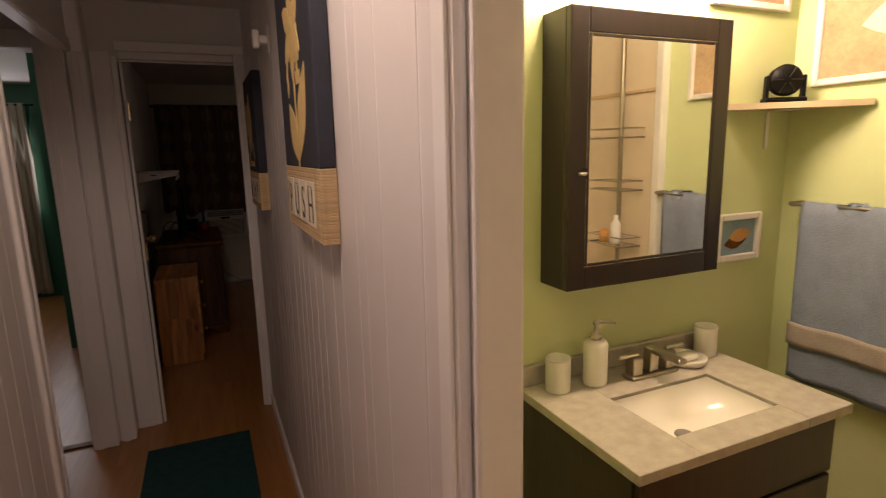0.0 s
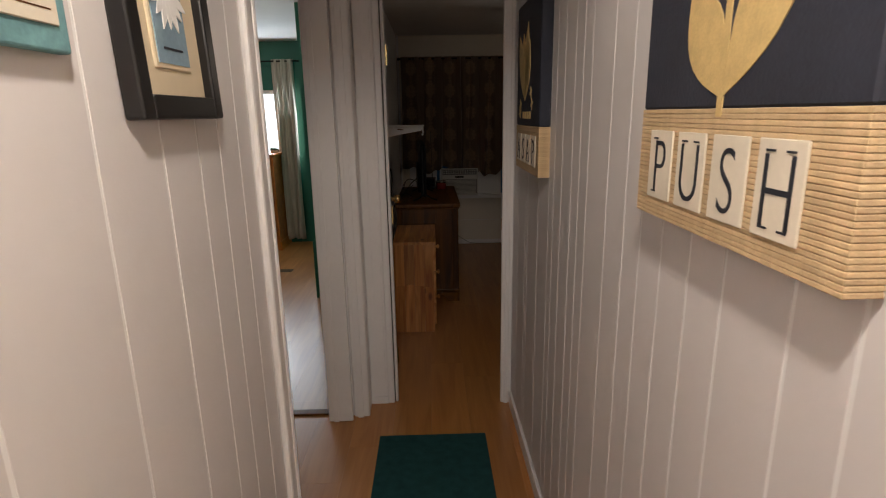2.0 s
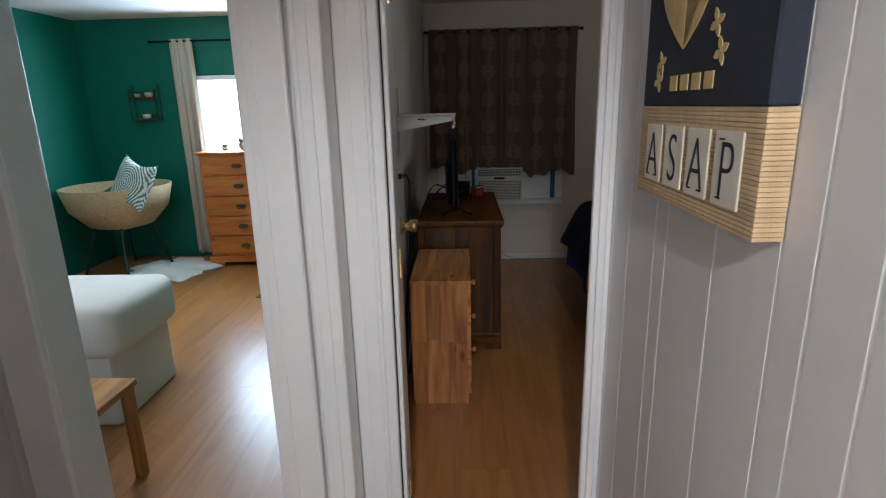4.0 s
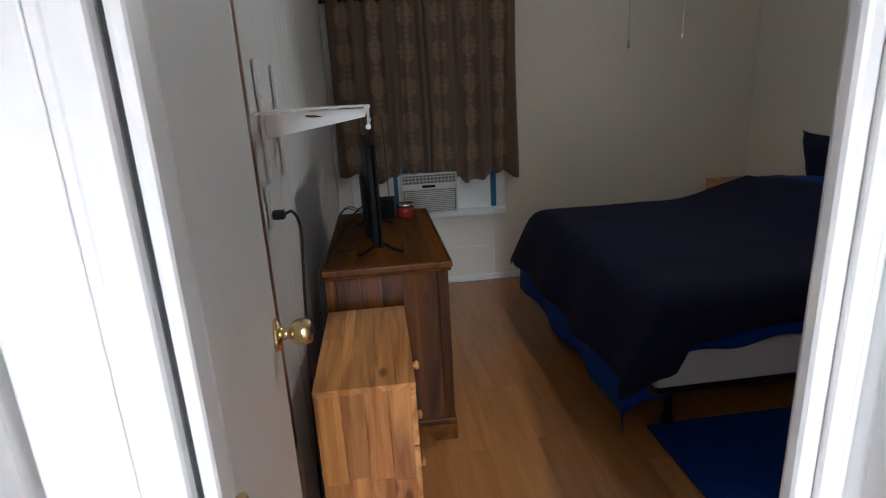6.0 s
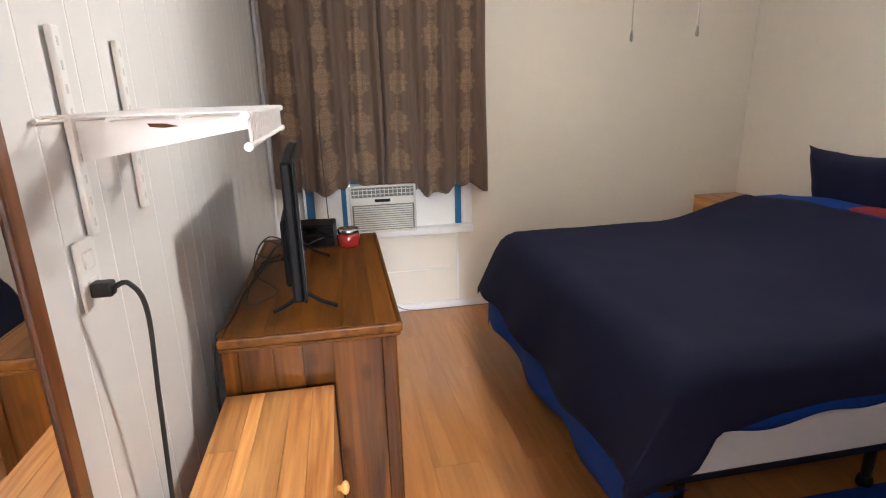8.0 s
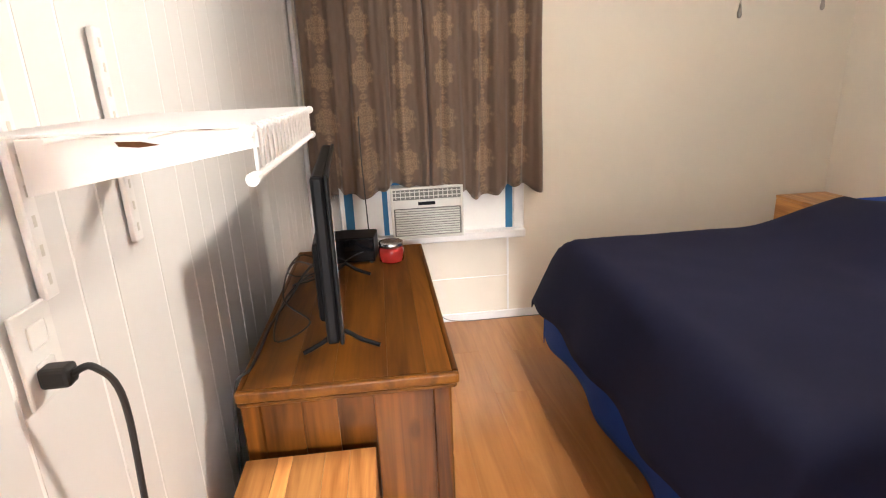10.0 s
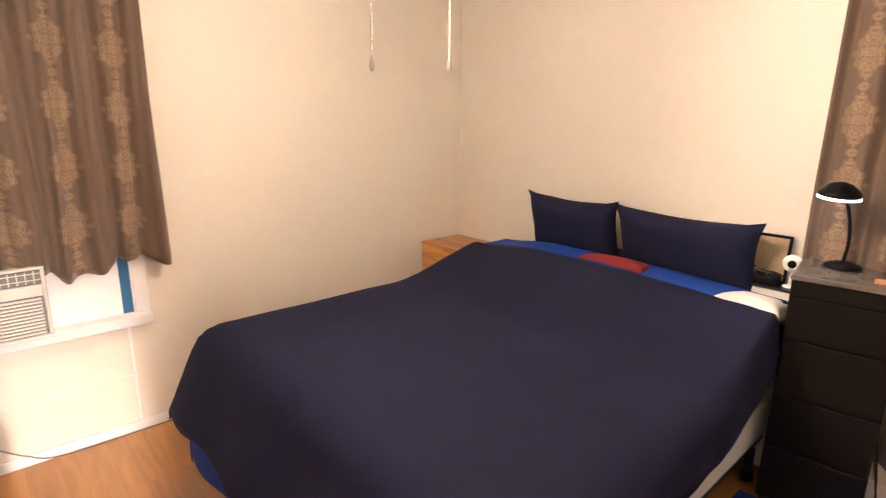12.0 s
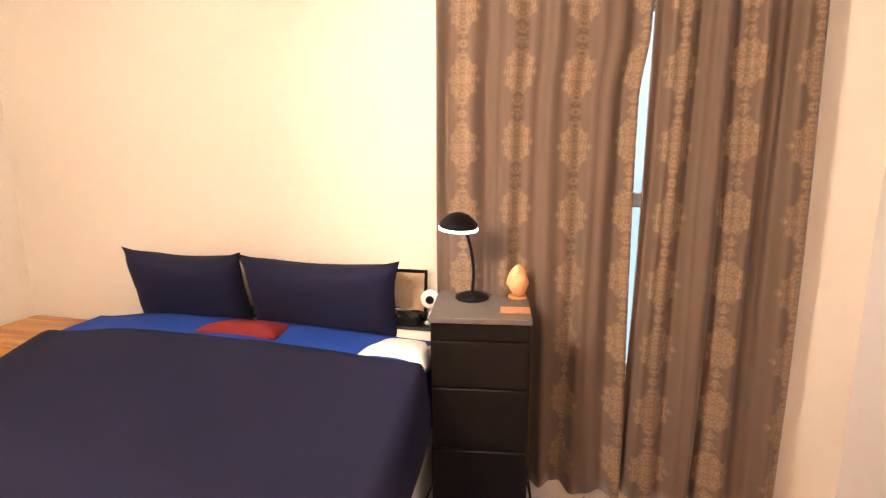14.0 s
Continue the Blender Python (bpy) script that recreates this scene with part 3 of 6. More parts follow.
casing("trim_seam", [(0.458, 0.470, 3.516, 3.523, 0.05, 0.52), (-0.69, 0.46, 3.517, 3.5205, 0.28, 0.284)], "thin panel seam under the window", M_groove, 0.001)

# ---- bedroom ----
def bedroom_door():
    d = thing("door_bedroom", "open white hollow-core door with a brass knob", "door", -0.550, 0.002, 0, 5.9)
    d["kind"] = "structure"
    part("leaf", box(-0.030, 0.0, 0.0, 0.548, 0.012, 1.985, 0.002), M_door, d)
    for z in (0.25, 1.0, 1.75):
        part("hinge", tube([(0.004, 0.0, z - 0.045), (0.004, 0.0, z + 0.045)], 0.006), M_brass, d, "brass hinge")
    k = part("door_knob", lathe([(0.031, 0), (0.032, 0.004), (0.026, 0.010), (0.012, 0.014), (0.011, 0.026), (0.018, 0.032), (0.024, 0.042), (0.0255, 0.055), (0.022, 0.066), (0.012, 0.069)], 28), M_brass, d, "polished brass door knob", True)
    k.matrix_basis = pose(0.0, 0.490, 1.005, 0, 90, 0)
    k2 = part("door_knob", lathe([(0.031, 0), (0.032, 0.004), (0.026, 0.010), (0.012, 0.014), (0.011, 0.022), (0.02, 0.03), (0.022, 0.04), (0.01, 0.045)], 24), M_brass, d, "polished brass door knob", True)
    k2.matrix_basis = pose(-0.030, 0.490, 1.005, 0, -90, 0) @ Matrix.Diagonal((1, 1, 0.5, 1))
    part("latch_plate", box(-0.026, -0.004, 0.5482, 0.550, 0.975, 1.035, 0.001), M_brass, d, "brass latch plate")


def wall_mirror():
    m = thing("wall_mirror", "tall mirror in a brown wooden frame hanging on white planks", "mirror", -0.690, 0.0, 0)
    y0, y1, z0, z1 = 0.545, 0.885, 0.50, 1.95
    part("glass", box(0.004, 0.012, y0 + 0.03, y1 - 0.03, z0 + 0.03, z1 - 0.03), M_mirror, m, "clear mirror glass")
    for b in ((y0, y0 + 0.04, z0, z1), (y1 - 0.04, y1, z0, z1), (y0 + 0.04, y1 - 0.04, z0, z0 + 0.04), (y0 + 0.04, y1 - 0.04, z1 - 0.04, z1)):
        part("frame_rail", box(0.0, 0.018, *b, 0.005, 2), M_walnut, m)


def nightstand(x, y, label, w=0.29, dpt=0.595, h=0.648, drawers=3, staves=5, rz=0):
    """Pine chest of drawers with its fronts to +x; w along x, dpt along y."""
    n = thing("nightstand", label, "nightstand", x, y, 0, rz)
    rnd = random.Random(int(x * 100) + 7)
    t = 0.018
    cuts = [0.0] + [w * (k + rnd.uniform(-0.28, 0.28)) / staves for k in range(1, staves)] + [w]
    for a, b in zip(cuts, cuts[1:]):              # top glued from staves
        cut = dpt * rnd.uniform(0.25, 0.6)
        for c0, c1 in ((0, cut), (cut, dpt)) if rnd.random() < 0.4 else ((0, dpt),):
            part("stave", box(a + 0.0003, b - 0.0003, c0 + 0.0003, c1 - 0.0003, h - t, h, 0.0008), M_pine, n)
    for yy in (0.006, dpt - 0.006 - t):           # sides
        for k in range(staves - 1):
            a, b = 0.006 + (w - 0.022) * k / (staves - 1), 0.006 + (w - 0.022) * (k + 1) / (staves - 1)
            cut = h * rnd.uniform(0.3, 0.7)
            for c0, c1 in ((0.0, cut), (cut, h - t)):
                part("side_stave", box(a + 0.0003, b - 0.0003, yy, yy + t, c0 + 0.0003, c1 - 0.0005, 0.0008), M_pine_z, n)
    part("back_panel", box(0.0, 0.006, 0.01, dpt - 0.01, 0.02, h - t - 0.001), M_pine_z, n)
    part("plinth", box(w - 0.06, w - 0.02, 0.006 + t, dpt - 0.006 - t, 0.0, 0.05), M_pine, n)
    dh = (h - t - 0.055) / drawers
    for k in range(drawers):
        z0 = 0.055 + dh * k
        f = part("drawer", box(w - 0.018, w - 0.001, 0.003, dpt - 0.003, z0 + 0.002, z0 + dh - 0.003, 0.003, 2), M_pine, n)
        kn = part("knob", lathe([(0.008, 0), (0.007, 0.008), (0.014, 0.014), (0.016, 0.02), (0.012, 0.026), (0.004, 0.028)], 16), M_pine, f, "turned wooden knob", True)
        kn.matrix_basis = pose(w - 0.001, dpt * 0.5, z0 + dh * 0.55, 0, 90, 0)
    return n


def dresser():
    d = thing("dresser", "brown oak dresser with an overhanging top and bracket feet", "dresser", -0.625, 1.51, 0)
    w, L, h = 0.499, 1.07, 0.803
    cuts = (0.012, 0.118, 0.212, 0.335, 0.425, w - 0.016)
    for a, b in zip(cuts, cuts[1:]):              # top glued from boards inside a moulded rim
        part("top_board", box(a + 0.0002, b - 0.0002, 0.016, L - 0.016, h - 0.026, h, 0.0004), M_oak, d)
    for b in ((-0.004, 0.0118, 0.016, L - 0.016), (w - 0.0158, w, 0.016, L - 0.016), (-0.004, w, 0, 0.0158), (-0.004, w, L - 0.0158, L)):
        part("top_rim", box(*b, h - 0.028, h - 0.0006, 0.006, 3), M_oak, d)
    part("top_edge", box(-0.003, w - 0.006, 0.006, L - 0.006, h - 0.042, h - 0.029, 0.004), M_oak, d)
    for yy in (0.018, L - 0.018 - 0.02):
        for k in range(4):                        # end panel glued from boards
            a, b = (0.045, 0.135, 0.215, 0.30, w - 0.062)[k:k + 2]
            part("end_board", box(a + 0.0003, b - 0.0003, yy, yy + 0.02, 0.09, h - 0.042), M_oak_shade_z, d)
        part("stile", box(w - 0.062, w - 0.02, yy - 0.003, yy + 0.022, 0.09, h - 0.042, 0.004), M_oak_shade_z, d)
        part("stile", box(0.0, 0.045, yy - 0.003, yy + 0.022, 0.09, h - 0.042, 0.004), M_oak_shade_z, d)
        part("plinth", box(0.0, w - 0.012, yy - 0.008, yy + 0.024, 0.075, 0.105, 0.008, 2), M_oak, d)
        foot = [(0.0, 0.0), (0.09, 0.0), (0.11, 0.035), (0.15, 0.055), (w - 0.165, 0.055), (w - 0.125, 0.035), (w - 0.105, 0.0), (w - 0.012, 0.0), (w - 0.012, 0.075), (0.0, 0.075)]
        part("bracket_foot", prism(foot, yy - 0.006, yy + 0.022, plane="xz"), M_oak, d)
    part("back_panel", box(0.0, 0.012, 0.03, L - 0.03, 0.09, h - 0.045), M_oak_shade_z, d)
    part("front_plinth", box(w - 0.04, w - 0.012, 0.045, L - 0.045, 0.0, 0.10, 0.006), M_oak, d)
    for r in range(3):
        for c in range(2):
            part("drawer", box(w - 0.045, w - 0.014, 0.05 + c * 0.488, 0.05 + c * 0.488 + 0.478, 0.112 + r * 0.217, 0.112 + r * 0.217 + 0.208, 0.006, 2), M_oak, d)


def television():
    t = thing("television", "flat black television on two splayed feet on the dresser", "television", -0.415, 1.955, 0.803, 3)
    part("back_shell", box(-0.030, 0.0, -0.345, 0.345, 0.048, 0.452, 0.008, 2), M_plastic, t)
    part("electronics_bulge", box(-0.052, -0.028, -0.24, 0.24, 0.06, 0.27, 0.012, 2), M_plastic, t)
    part("bezel", box(0.0, 0.010, -0.347, 0.347, 0.046, 0.454, 0.003), M_plastic, t)
    part("screen", box(0.0085, 0.0115, -0.337, 0.337, 0.062, 0.446), M_screen, t, "glossy dark screen")
    for y in (-0.275, 0.275):
        f = smooth_path([(-0.095, y - 0.012, 0.006), (-0.05, y, 0.022), (0.0, y + 0.004, 0.050), (0.05, y, 0.022), (0.095, y - 0.012, 0.006)], 5)
        part("foot", tube(f, 0.006), M_plastic, t, "black splayed foot")
        part("foot_post", box(-0.014, 0.006, y - 0.02, y + 0.02, 0.035, 0.06, 0.004), M_plastic, t)


def curtain(name, s0, s1, z0, z1, place, label, folds, amp, seed, material, wave=0.03, spread=1.0, group="", gather=0.0, meet=0.0):
    """A hanging curtain panel with soft folds. place(s, off, z) gives the point; s runs along the rod."""
    rnd = random.Random(seed)
    ph = [rnd.uniform(0, 6.28) for _ in range(6)]
    W = s1 - s0

    def fn(u, v):
        z = z1 + (z0 - z1) * v
        a = 2 * math.pi * folds * u
        off = amp * (0.55 + 0.45 * v) * math.sin(a + ph[0] + 0.5 * math.sin(3 * v + ph[1])) + 0.35 * amp * math.sin(2.3 * a + ph[2] + 1.3 * v)
        s = s0 + W * u + 0.012 * math.sin(a * 0.5 + ph[3] + 4 * v) * v
        s += gather * (u - 0.5) * W * v + meet * step(0.24, 0.12, v) * u
        z += wave * v ** 3 * (0.6 * math.sin(2 * math.pi * u * 1.6 + ph[4]) + 0.25 * math.sin(a + ph[5]))
        return place(s, off, z)

    nu = int(folds * 14)
    bm = sheet(fn, nu, 34, lambda u, v: (u * W * spread, v * (z1 - z0)), 0.002)
    return solo(name, bm, material, label, "curtain", smooth=True, group=group)


def rod(name, a, b, label, r=0.009, material=None):
    t = thing(name, label, "curtain rod", *a)
    d = Vector(b) - Vector(a)
    part("pole", tube([(0, 0, 0), d], r), material or M_plastic, t)
    for q, sgn in ((Vector((0, 0, 0)), -1), (d, 1)):
        k = part("finial", lathe([(0.004, -0.014), (0.013, -0.008), (0.015, 0.0), (0.013, 0.008), (0.004, 0.014)], 14), material or M_plastic, t, "", True)
        k.matrix_basis = Matrix.Translation(q + sgn * d.normalized() * 0.012)
    return t


def air_conditioner():
    a = thing("air_conditioner", "beige window air conditioner with knobs row and louvred grille", "air conditioner", -0.026, 3.39, 0.592)
    w, h = 0.41, 0.297
    part("case", box(-w / 2 + 0.006, w / 2 - 0.006, 0.022, 0.30, 0.0, h - 0.004, 0.004), M_ac, a)
    for b in ((-w / 2, w / 2, 0, 0.016), (-w / 2, w / 2, h - 0.012, h), (-w / 2, -w / 2 + 0.014, 0.016, h - 0.012), (w / 2 - 0.014, w / 2, 0.016, h - 0.012)):
        part("front_frame", box(b[0], b[1], 0.0, 0.03, b[2], b[3], 0.003, 2), M_ac, a)
    part("grille_back", box(-w / 2 + 0.014, w / 2 - 0.014, 0.014, 0.022, 0.016, h - 0.012), M_acdark, a, "dark recess behind the louvres")
    part("control_band", box(-w / 2 + 0.014, w / 2 - 0.014, 0.004, 0.014, 0.178, 0.226, 0.002), M_ac, a)
    part("display", box(-0.052, 0.045, 0.0015, 0.005, 0.194, 0.213, 0.001), M_plastic, a, "black display strip")
    for k in range(11):
        z = 0.022 + k * 0.0140
        part("louvre", box(-w / 2 + 0.022, w / 2 - 0.022, 0.004, 0.015, z, z + 0.0085, 0.001), M_ac, a)
    part("vent_band", box(-w / 2 + 0.014, w / 2 - 0.014, 0.008, 0.014, 0.23, 0.282), M_acdark, a, "dark air outlet")
    for k in range(14):
        x = -w / 2 + 0.030 + k * 0.0265
        f = part("vane", box(x - 0.002, x + 0.002, 0.002, 0.010, 0.232, 0.280), M_ac, a)
    for z in (0.243, 0.268):
        part("cross_vane", box(-w / 2 + 0.016, w / 2 - 0.016, 0.004, 0.009, z, z + 0.004), M_ac, a)


def bedroom_window():
    w = thing("window_1", "window filled with white panels around an air conditioner", "window", 0, 3.52, 0)
    w["kind"] = "structure"
    part("sill", box(-0.585, 0.555, -0.085, 0.0, 0.545, 0.592, 0.006, 2), M_trim, w, "white painted sill")
    part("filler_panel", box(-0.56, -0.2265, -0.012, 0.006, 0.59, 0.93), M_white, w, "white filler panel")
    part("filler_panel", box(0.1745, 0.56, -0.012, 0.006, 0.59, 0.93), M_white, w, "white filler panel")
    part("filler_panel", box(-0.2265, 0.1745, -0.006, 0.006, 0.886, 0.93), M_tape, w)
    # unseen board, added to keep daylight out of the curtain gap
    part("daylight_block", box(-0.555, 0.555, 0.012, 0.026, 0.93, 1.995), M_trim, w, "unseen white board added to block the daylight")
    for x, ww in ((-0.263, 0.03), (0.470, 0.042), (-0.470, 0.05)):
        part("tape_strip", box(x - ww / 2, x + ww / 2, -0.0145, -0.0122, 0.592, 0.90), M_tape, w, "strip of blue painter's tape")
    part("pane", box(-0.54, 0.54, 0.04, 0.045, 0.93, 2.0), M_glass, w)
    part("frame", box(-0.56, 0.56, 0.03, 0.06, 0.93, 0.96), M_trim, w)
    part("side_casing", box(0.498, 0.56, -0.02, -0.012, 0.59, 2.05, 0.003), M_trim, w)
    part("side_casing", box(-0.585, -0.51, -0.02, -0.012, 0.59, 2.05, 0.003), M_trim, w)


def wire_shelf():
    s = thing("wall_shelf", "white coated wire shelf on slotted wall standards", "shelf", -0.691, 1.0, 0)
    for y in (0.094, 0.352):
        part("standard", box(0, 0.011, y - 0.0135, y + 0.0135, 1.205, 1.54, 0.002), M_wire, s, "slotted white wall standard")
        for k in range(9):
            part("slot", box(0.0105, 0.0116, y - 0.003, y + 0.003, 1.222 + k * 0.036, 1.236 + k * 0.036), M_ac, s)
        arm = [(0.014, 1.395), (0.285, 1.395), (0.285, 1.375), (0.014, 1.330)]
        part("bracket", prism(arm, y - 0.004, y + 0.004, plane="xz"), M_wire, s, "tapered white bracket")
        part("worn_patch", prism([(0.120, 1.388), (0.148, 1.387), (0.170, 1.382), (0.146, 1.380), (0.124, 1.382)], y - 0.0046, y - 0.004, plane="xz"), M_oak, s, "patch of worn-off paint")
    L = 0.50
    for k in range(17):
        y = 0.012 + k * (L - 0.024) / 16
        bm = tube([(0.0, y, 1.404), (0.29, y, 1.404), (0.292, y, 1.400), (0.292, y, 1.352)], 0.0022, 6)
        part("wire", bm, M_wire, s)
    for x, z, r in ((0.004, 1.399, 0.004), (0.10, 1.399, 0.003), (0.195, 1.399, 0.003), (0.288, 1.399, 0.004), (0.292, 1.352, 0.0045)):
        part("rail", tube([(x, -0.012, z), (x, L + 0.012, z)], r, 8), M_wire, s)
    for z in (1.399, 1.352):
        part("end_cap", tube([(0.292, -0.02, z), (0.292, -0.005, z)], 0.007, 10), M_wire, s)
        part("end_cap", tube([(0.292, L + 0.005, z), (0.292, L + 0.02, z)], 0.007, 10), M_wire, s)


def outlet():
    o = thing("wall_outlet", "white wall outlet with a black plug in its lower socket", "outlet", -0.691, 1.052, 1.092)
    part("plate", box(0, 0.006, -0.037, 0.037, 0.0, 0.118, 0.003, 2), M_white, o)
    for z in (0.020, 0.068):
        part("socket", box(0.0055, 0.0085, -0.017, 0.017, z, z + 0.030, 0.003, 2), M_white, o)
    c = thing("extension_cable", "black extension cable plugged into the wall outlet", "cable", -0.683, 1.040, 1.126)
    part("plug", box(0.0, 0.034, -0.013, 0.013, -0.013, 0.013, 0.005, 2), M_rubber, c)
    part("cord", tube(smooth_path([(0.03, 0, 0), (0.055, 0.006, 0.003), (0.066, 0.03, -0.06), (0.05, 0.05, -0.25), (0.030, 0.06, -0.6), (0.014, 0.08, -1.0), (0.012, 0.14, -1.115), (0.012, 0.30, -1.115)], 8), 0.0045), M_rubber, c)


def cables():
    c = thing("tv_cables", "tangle of thin black cables behind the television", "cable", -0.60, 2.05, 0.803)
    runs = [[(0.15, -0.05, 0.16), (0.08, -0.02, 0.10), (0.02, 0.02, 0.012), (-0.008, -0.18, 0.006), (-0.012, -0.42, 0.004), (-0.05, -0.47, -0.05), (-0.062, -0.5, -0.4)],
            [(0.15, 0.02, 0.10), (0.06, 0.05, 0.13), (0.0, 0.10, 0.06), (0.04, 0.20, 0.008), (0.16, 0.30, 0.02)],
            [(0.14, -0.08, 0.12), (0.05, -0.06, 0.14), (0.02, -0.12, 0.05), (0.10, -0.20, 0.006), (0.02, -0.30, 0.006), (0.0, 0.0, 0.006), (0.05, 0.2, 0.01)],
            [(0.27, 0.33, 0.05), (0.20, 0.28, 0.04), (0.10, 0.18, 0.01), (0.02, 0.05, 0.03), (0.10, -0.05, 0.09)],
            [(0.265, 0.42, 0.06), (0.262, 0.425, 0.2), (0.258, 0.43, 0.42), (0.255, 0.60, 0.52)]]
    for k, r in enumerate(runs):
        part("cable", tube(smooth_path(r, 7), 0.0042 if k == 0 else 0.0026, 6), M_rubber, c)
    f = thing("floor_cable", "thin grey cable running along the baseboard", "cable", 0, 3.49, 0)
    part("cable", tube(smooth_path([(-0.14, -0.3, 0.30), (-0.10, -0.02, 0.16), (0.02, 0.0, 0.06), (0.14, 0.0, 0.01), (0.5, 0.0, 0.006), (0.9, 0.0, 0.006)], 7), 0.003, 6), M_acdark, f)


def dresser_items():
    b = thing("receiver_box", "small black receiver box on the dresser", "set-top box", -0.385, 2.43, 0.803, -6)
    part("case", box(-0.075, 0.075, -0.065, 0.065, 0.006, 0.10, 0.004), M_plastic, b)
    part("front_panel", box(-0.072, 0.072, -0.0675, -0.064, 0.012, 0.094, 0.002), M_screen, b)
    for x in (-0.06, 0.06):
        for y in (-0.05, 0.05):
            part("rubber_foot", lathe([(0.008, 0), (0.008, 0.0065)], 10, cx=x, cy=y), M_rubber, b)
    j = thing("candle_jar", "red candle in a glass jar with a silver lid", "candle", -0.255, 2.375, 0.803)
    part("jar", lathe([(0.040, 0.0), (0.047, 0.006), (0.048, 0.045), (0.044, 0.056), (0.041, 0.058)], 28), M_glassjar, j, "red wax in clear glass", True)
    part("lid", lathe([(0.043, 0.058), (0.046, 0.060), (0.046, 0.074), (0.043, 0.077), (0.01, 0.078)], 28), M_steel, j, "silver metal lid", True)


BED = dict(x0=0.67, x1=2.40, y0=1.42, y1=2.90, top=0.645)


def fall(s, r):
    """How far cloth that runs s past an edge has gone out and down, rounding the edge by r."""
    if s <= 0:
        return s, 0.0
    if s < math.pi * r / 2:
        return r * math.sin(s / r), r * (1 - math.cos(s / r))
    return r, r + s - math.pi * r / 2


def bed():
    b = thing("bed", "double bed with a white box spring on a black metal frame", "bed", 0, 0, 0)
    x0, x1, y0, y1, top = BED["x0"], BED["x1"], BED["y0"], BED["y1"], BED["top"]
    part("box_spring", box(x0 + 0.03, x1, y0 + 0.015, y1 - 0.015, 0.175, 0.36, 0.02, 3), M_ticking, b, "white cloth box spring")
    part("mattress", box(x0 + 0.02, x1, y0 + 0.02, y1 - 0.02, 0.362, 0.615, 0.05, 4), M_blue, b, "mattress in a blue fitted sheet", True)
    for y in (y0 + 0.04, y1 - 0.04):
        part("frame_rail", box(x0 + 0.05, x1, y - 0.015, y + 0.015, 0.145, 0.176, 0.003), M_black, b)
    for x in (x0 + 0.10, 1.53, x1 - 0.12):
        part("cross_rail", box(x - 0.015, x + 0.015, y0 + 0.05, y1 - 0.05, 0.135, 0.150, 0.003), M_black, b)
        for y in (y0 + 0.03, y1 - 0.03):
            leg = part("leg", tube([(x, y, 0.045), (x, y, 0.15)], 0.018, 12), M_black, b)
            part("caster", lathe([(0.012, 0.0), (0.026, 0.006), (0.028, 0.022), (0.022, 0.044), (0.012, 0.048)], 16, cx=x, cy=y), M_plastic, leg, "black plastic caster", True)
    hb = thing("headboard", "cream box headboard behind the pillows", "headboard", 0, 0, 0)
    part("panel", box(2.415, 2.524, 1.40, 2.70, 0.0, 0.80, 0.006, 2), M_white_cloth, hb)
    part("shelf_top", box(2.41, 2.524, 1.395, 2.705, 0.80, 0.812, 0.003), M_black, hb, "black top board")


def hump(x, y):
    """Height of the made bed: flat, then rising over the pillows under the cover."""
    t = BED["top"]
    yy = (y - BED["y0"]) / (BED["y1"] - BED["y0"])
    rise = 0.165 * step(1.55, 2.22, x) * (0.86 + 0.18 * step(0.0, 0.4, yy) - 0.22 * step(0.72, 1.0, yy))
    return t + rise + 0.006 * noise.noise((x * 2.2, y * 2.2, 3.1)) + 0.004 * noise.noise((x * 6, y * 6, 1.7))


def cover(name, label, material, head, foot_len, near_len, far_len, lift, inset, r, ragged, seed, foot_in=0.0):
    """Bed cloth lying over the mattress and hanging down at the foot and both sides."""
    x0, y0, y1 = BED["x0"] + inset + foot_in, BED["y0"] + inset, BED["y1"] - inset
    rnd = random.Random(seed)

    def fn(u, v):
        a = -foot_len + (head - x0 + foot_len) * u
        nl = near_len * (1.12 - 0.42 * u) + 0.13 * step(0.255, 0.205, u) + 0.11 * step(0.55, 0.92, u)
        b = -nl + (y1 - y0 + nl + far_len) * v
        ox, dx = fall(-a, r)
        ox += 0.12 * dx if foot_in else 0.0
        ax = x0 - ox if a < 0 else x0 + a
        if b < 0:
            oy, dy = fall(-b, r * (1 + 0.35 * step(0.6, 1.0, u)))
            oy *= 1 - 0.78 * u * u
            by = y0 - oy
        elif b > y1 - y0:
            oy, dy = fall(b - (y1 - y0), r)
            by = y1 + oy
        else:
            by, dy = y0 + b, 0.0
        z = hump(max(ax, x0), min(max(by, y0), y1)) + lift
        down = max(dx, dy) + 0.18 * min(dx, dy)
        wob = noise.noise((ax * 5 + seed, by * 5, down * 1.5))
        if dx > r * 0.8:
            ax -= 0.36 * min(dx - r * 0.8, 0.32) + 0.016 * math.sin(by * 11 + seed) * step(0, 0.35, dx) + 0.012 * wob
        if dy > r * 0.8:
            by -= 0.014 * math.sin(ax * 9 + seed) * step(0, 0.35, dy) + 0.010 * wob
        edge = (1 - min(u / 0.06, 1)) + (1 - min(v / 0.05, 1))
        z2 = z - down + ragged * edge * noise.noise((ax * 4, by * 4, seed))
        return (ax, by, max(z2, 0.012))

    return solo(name, sheet(fn, 70, 64, None, 0.012 if lift > 0.01 else 0.004), material, label, "bedding", smooth=True)


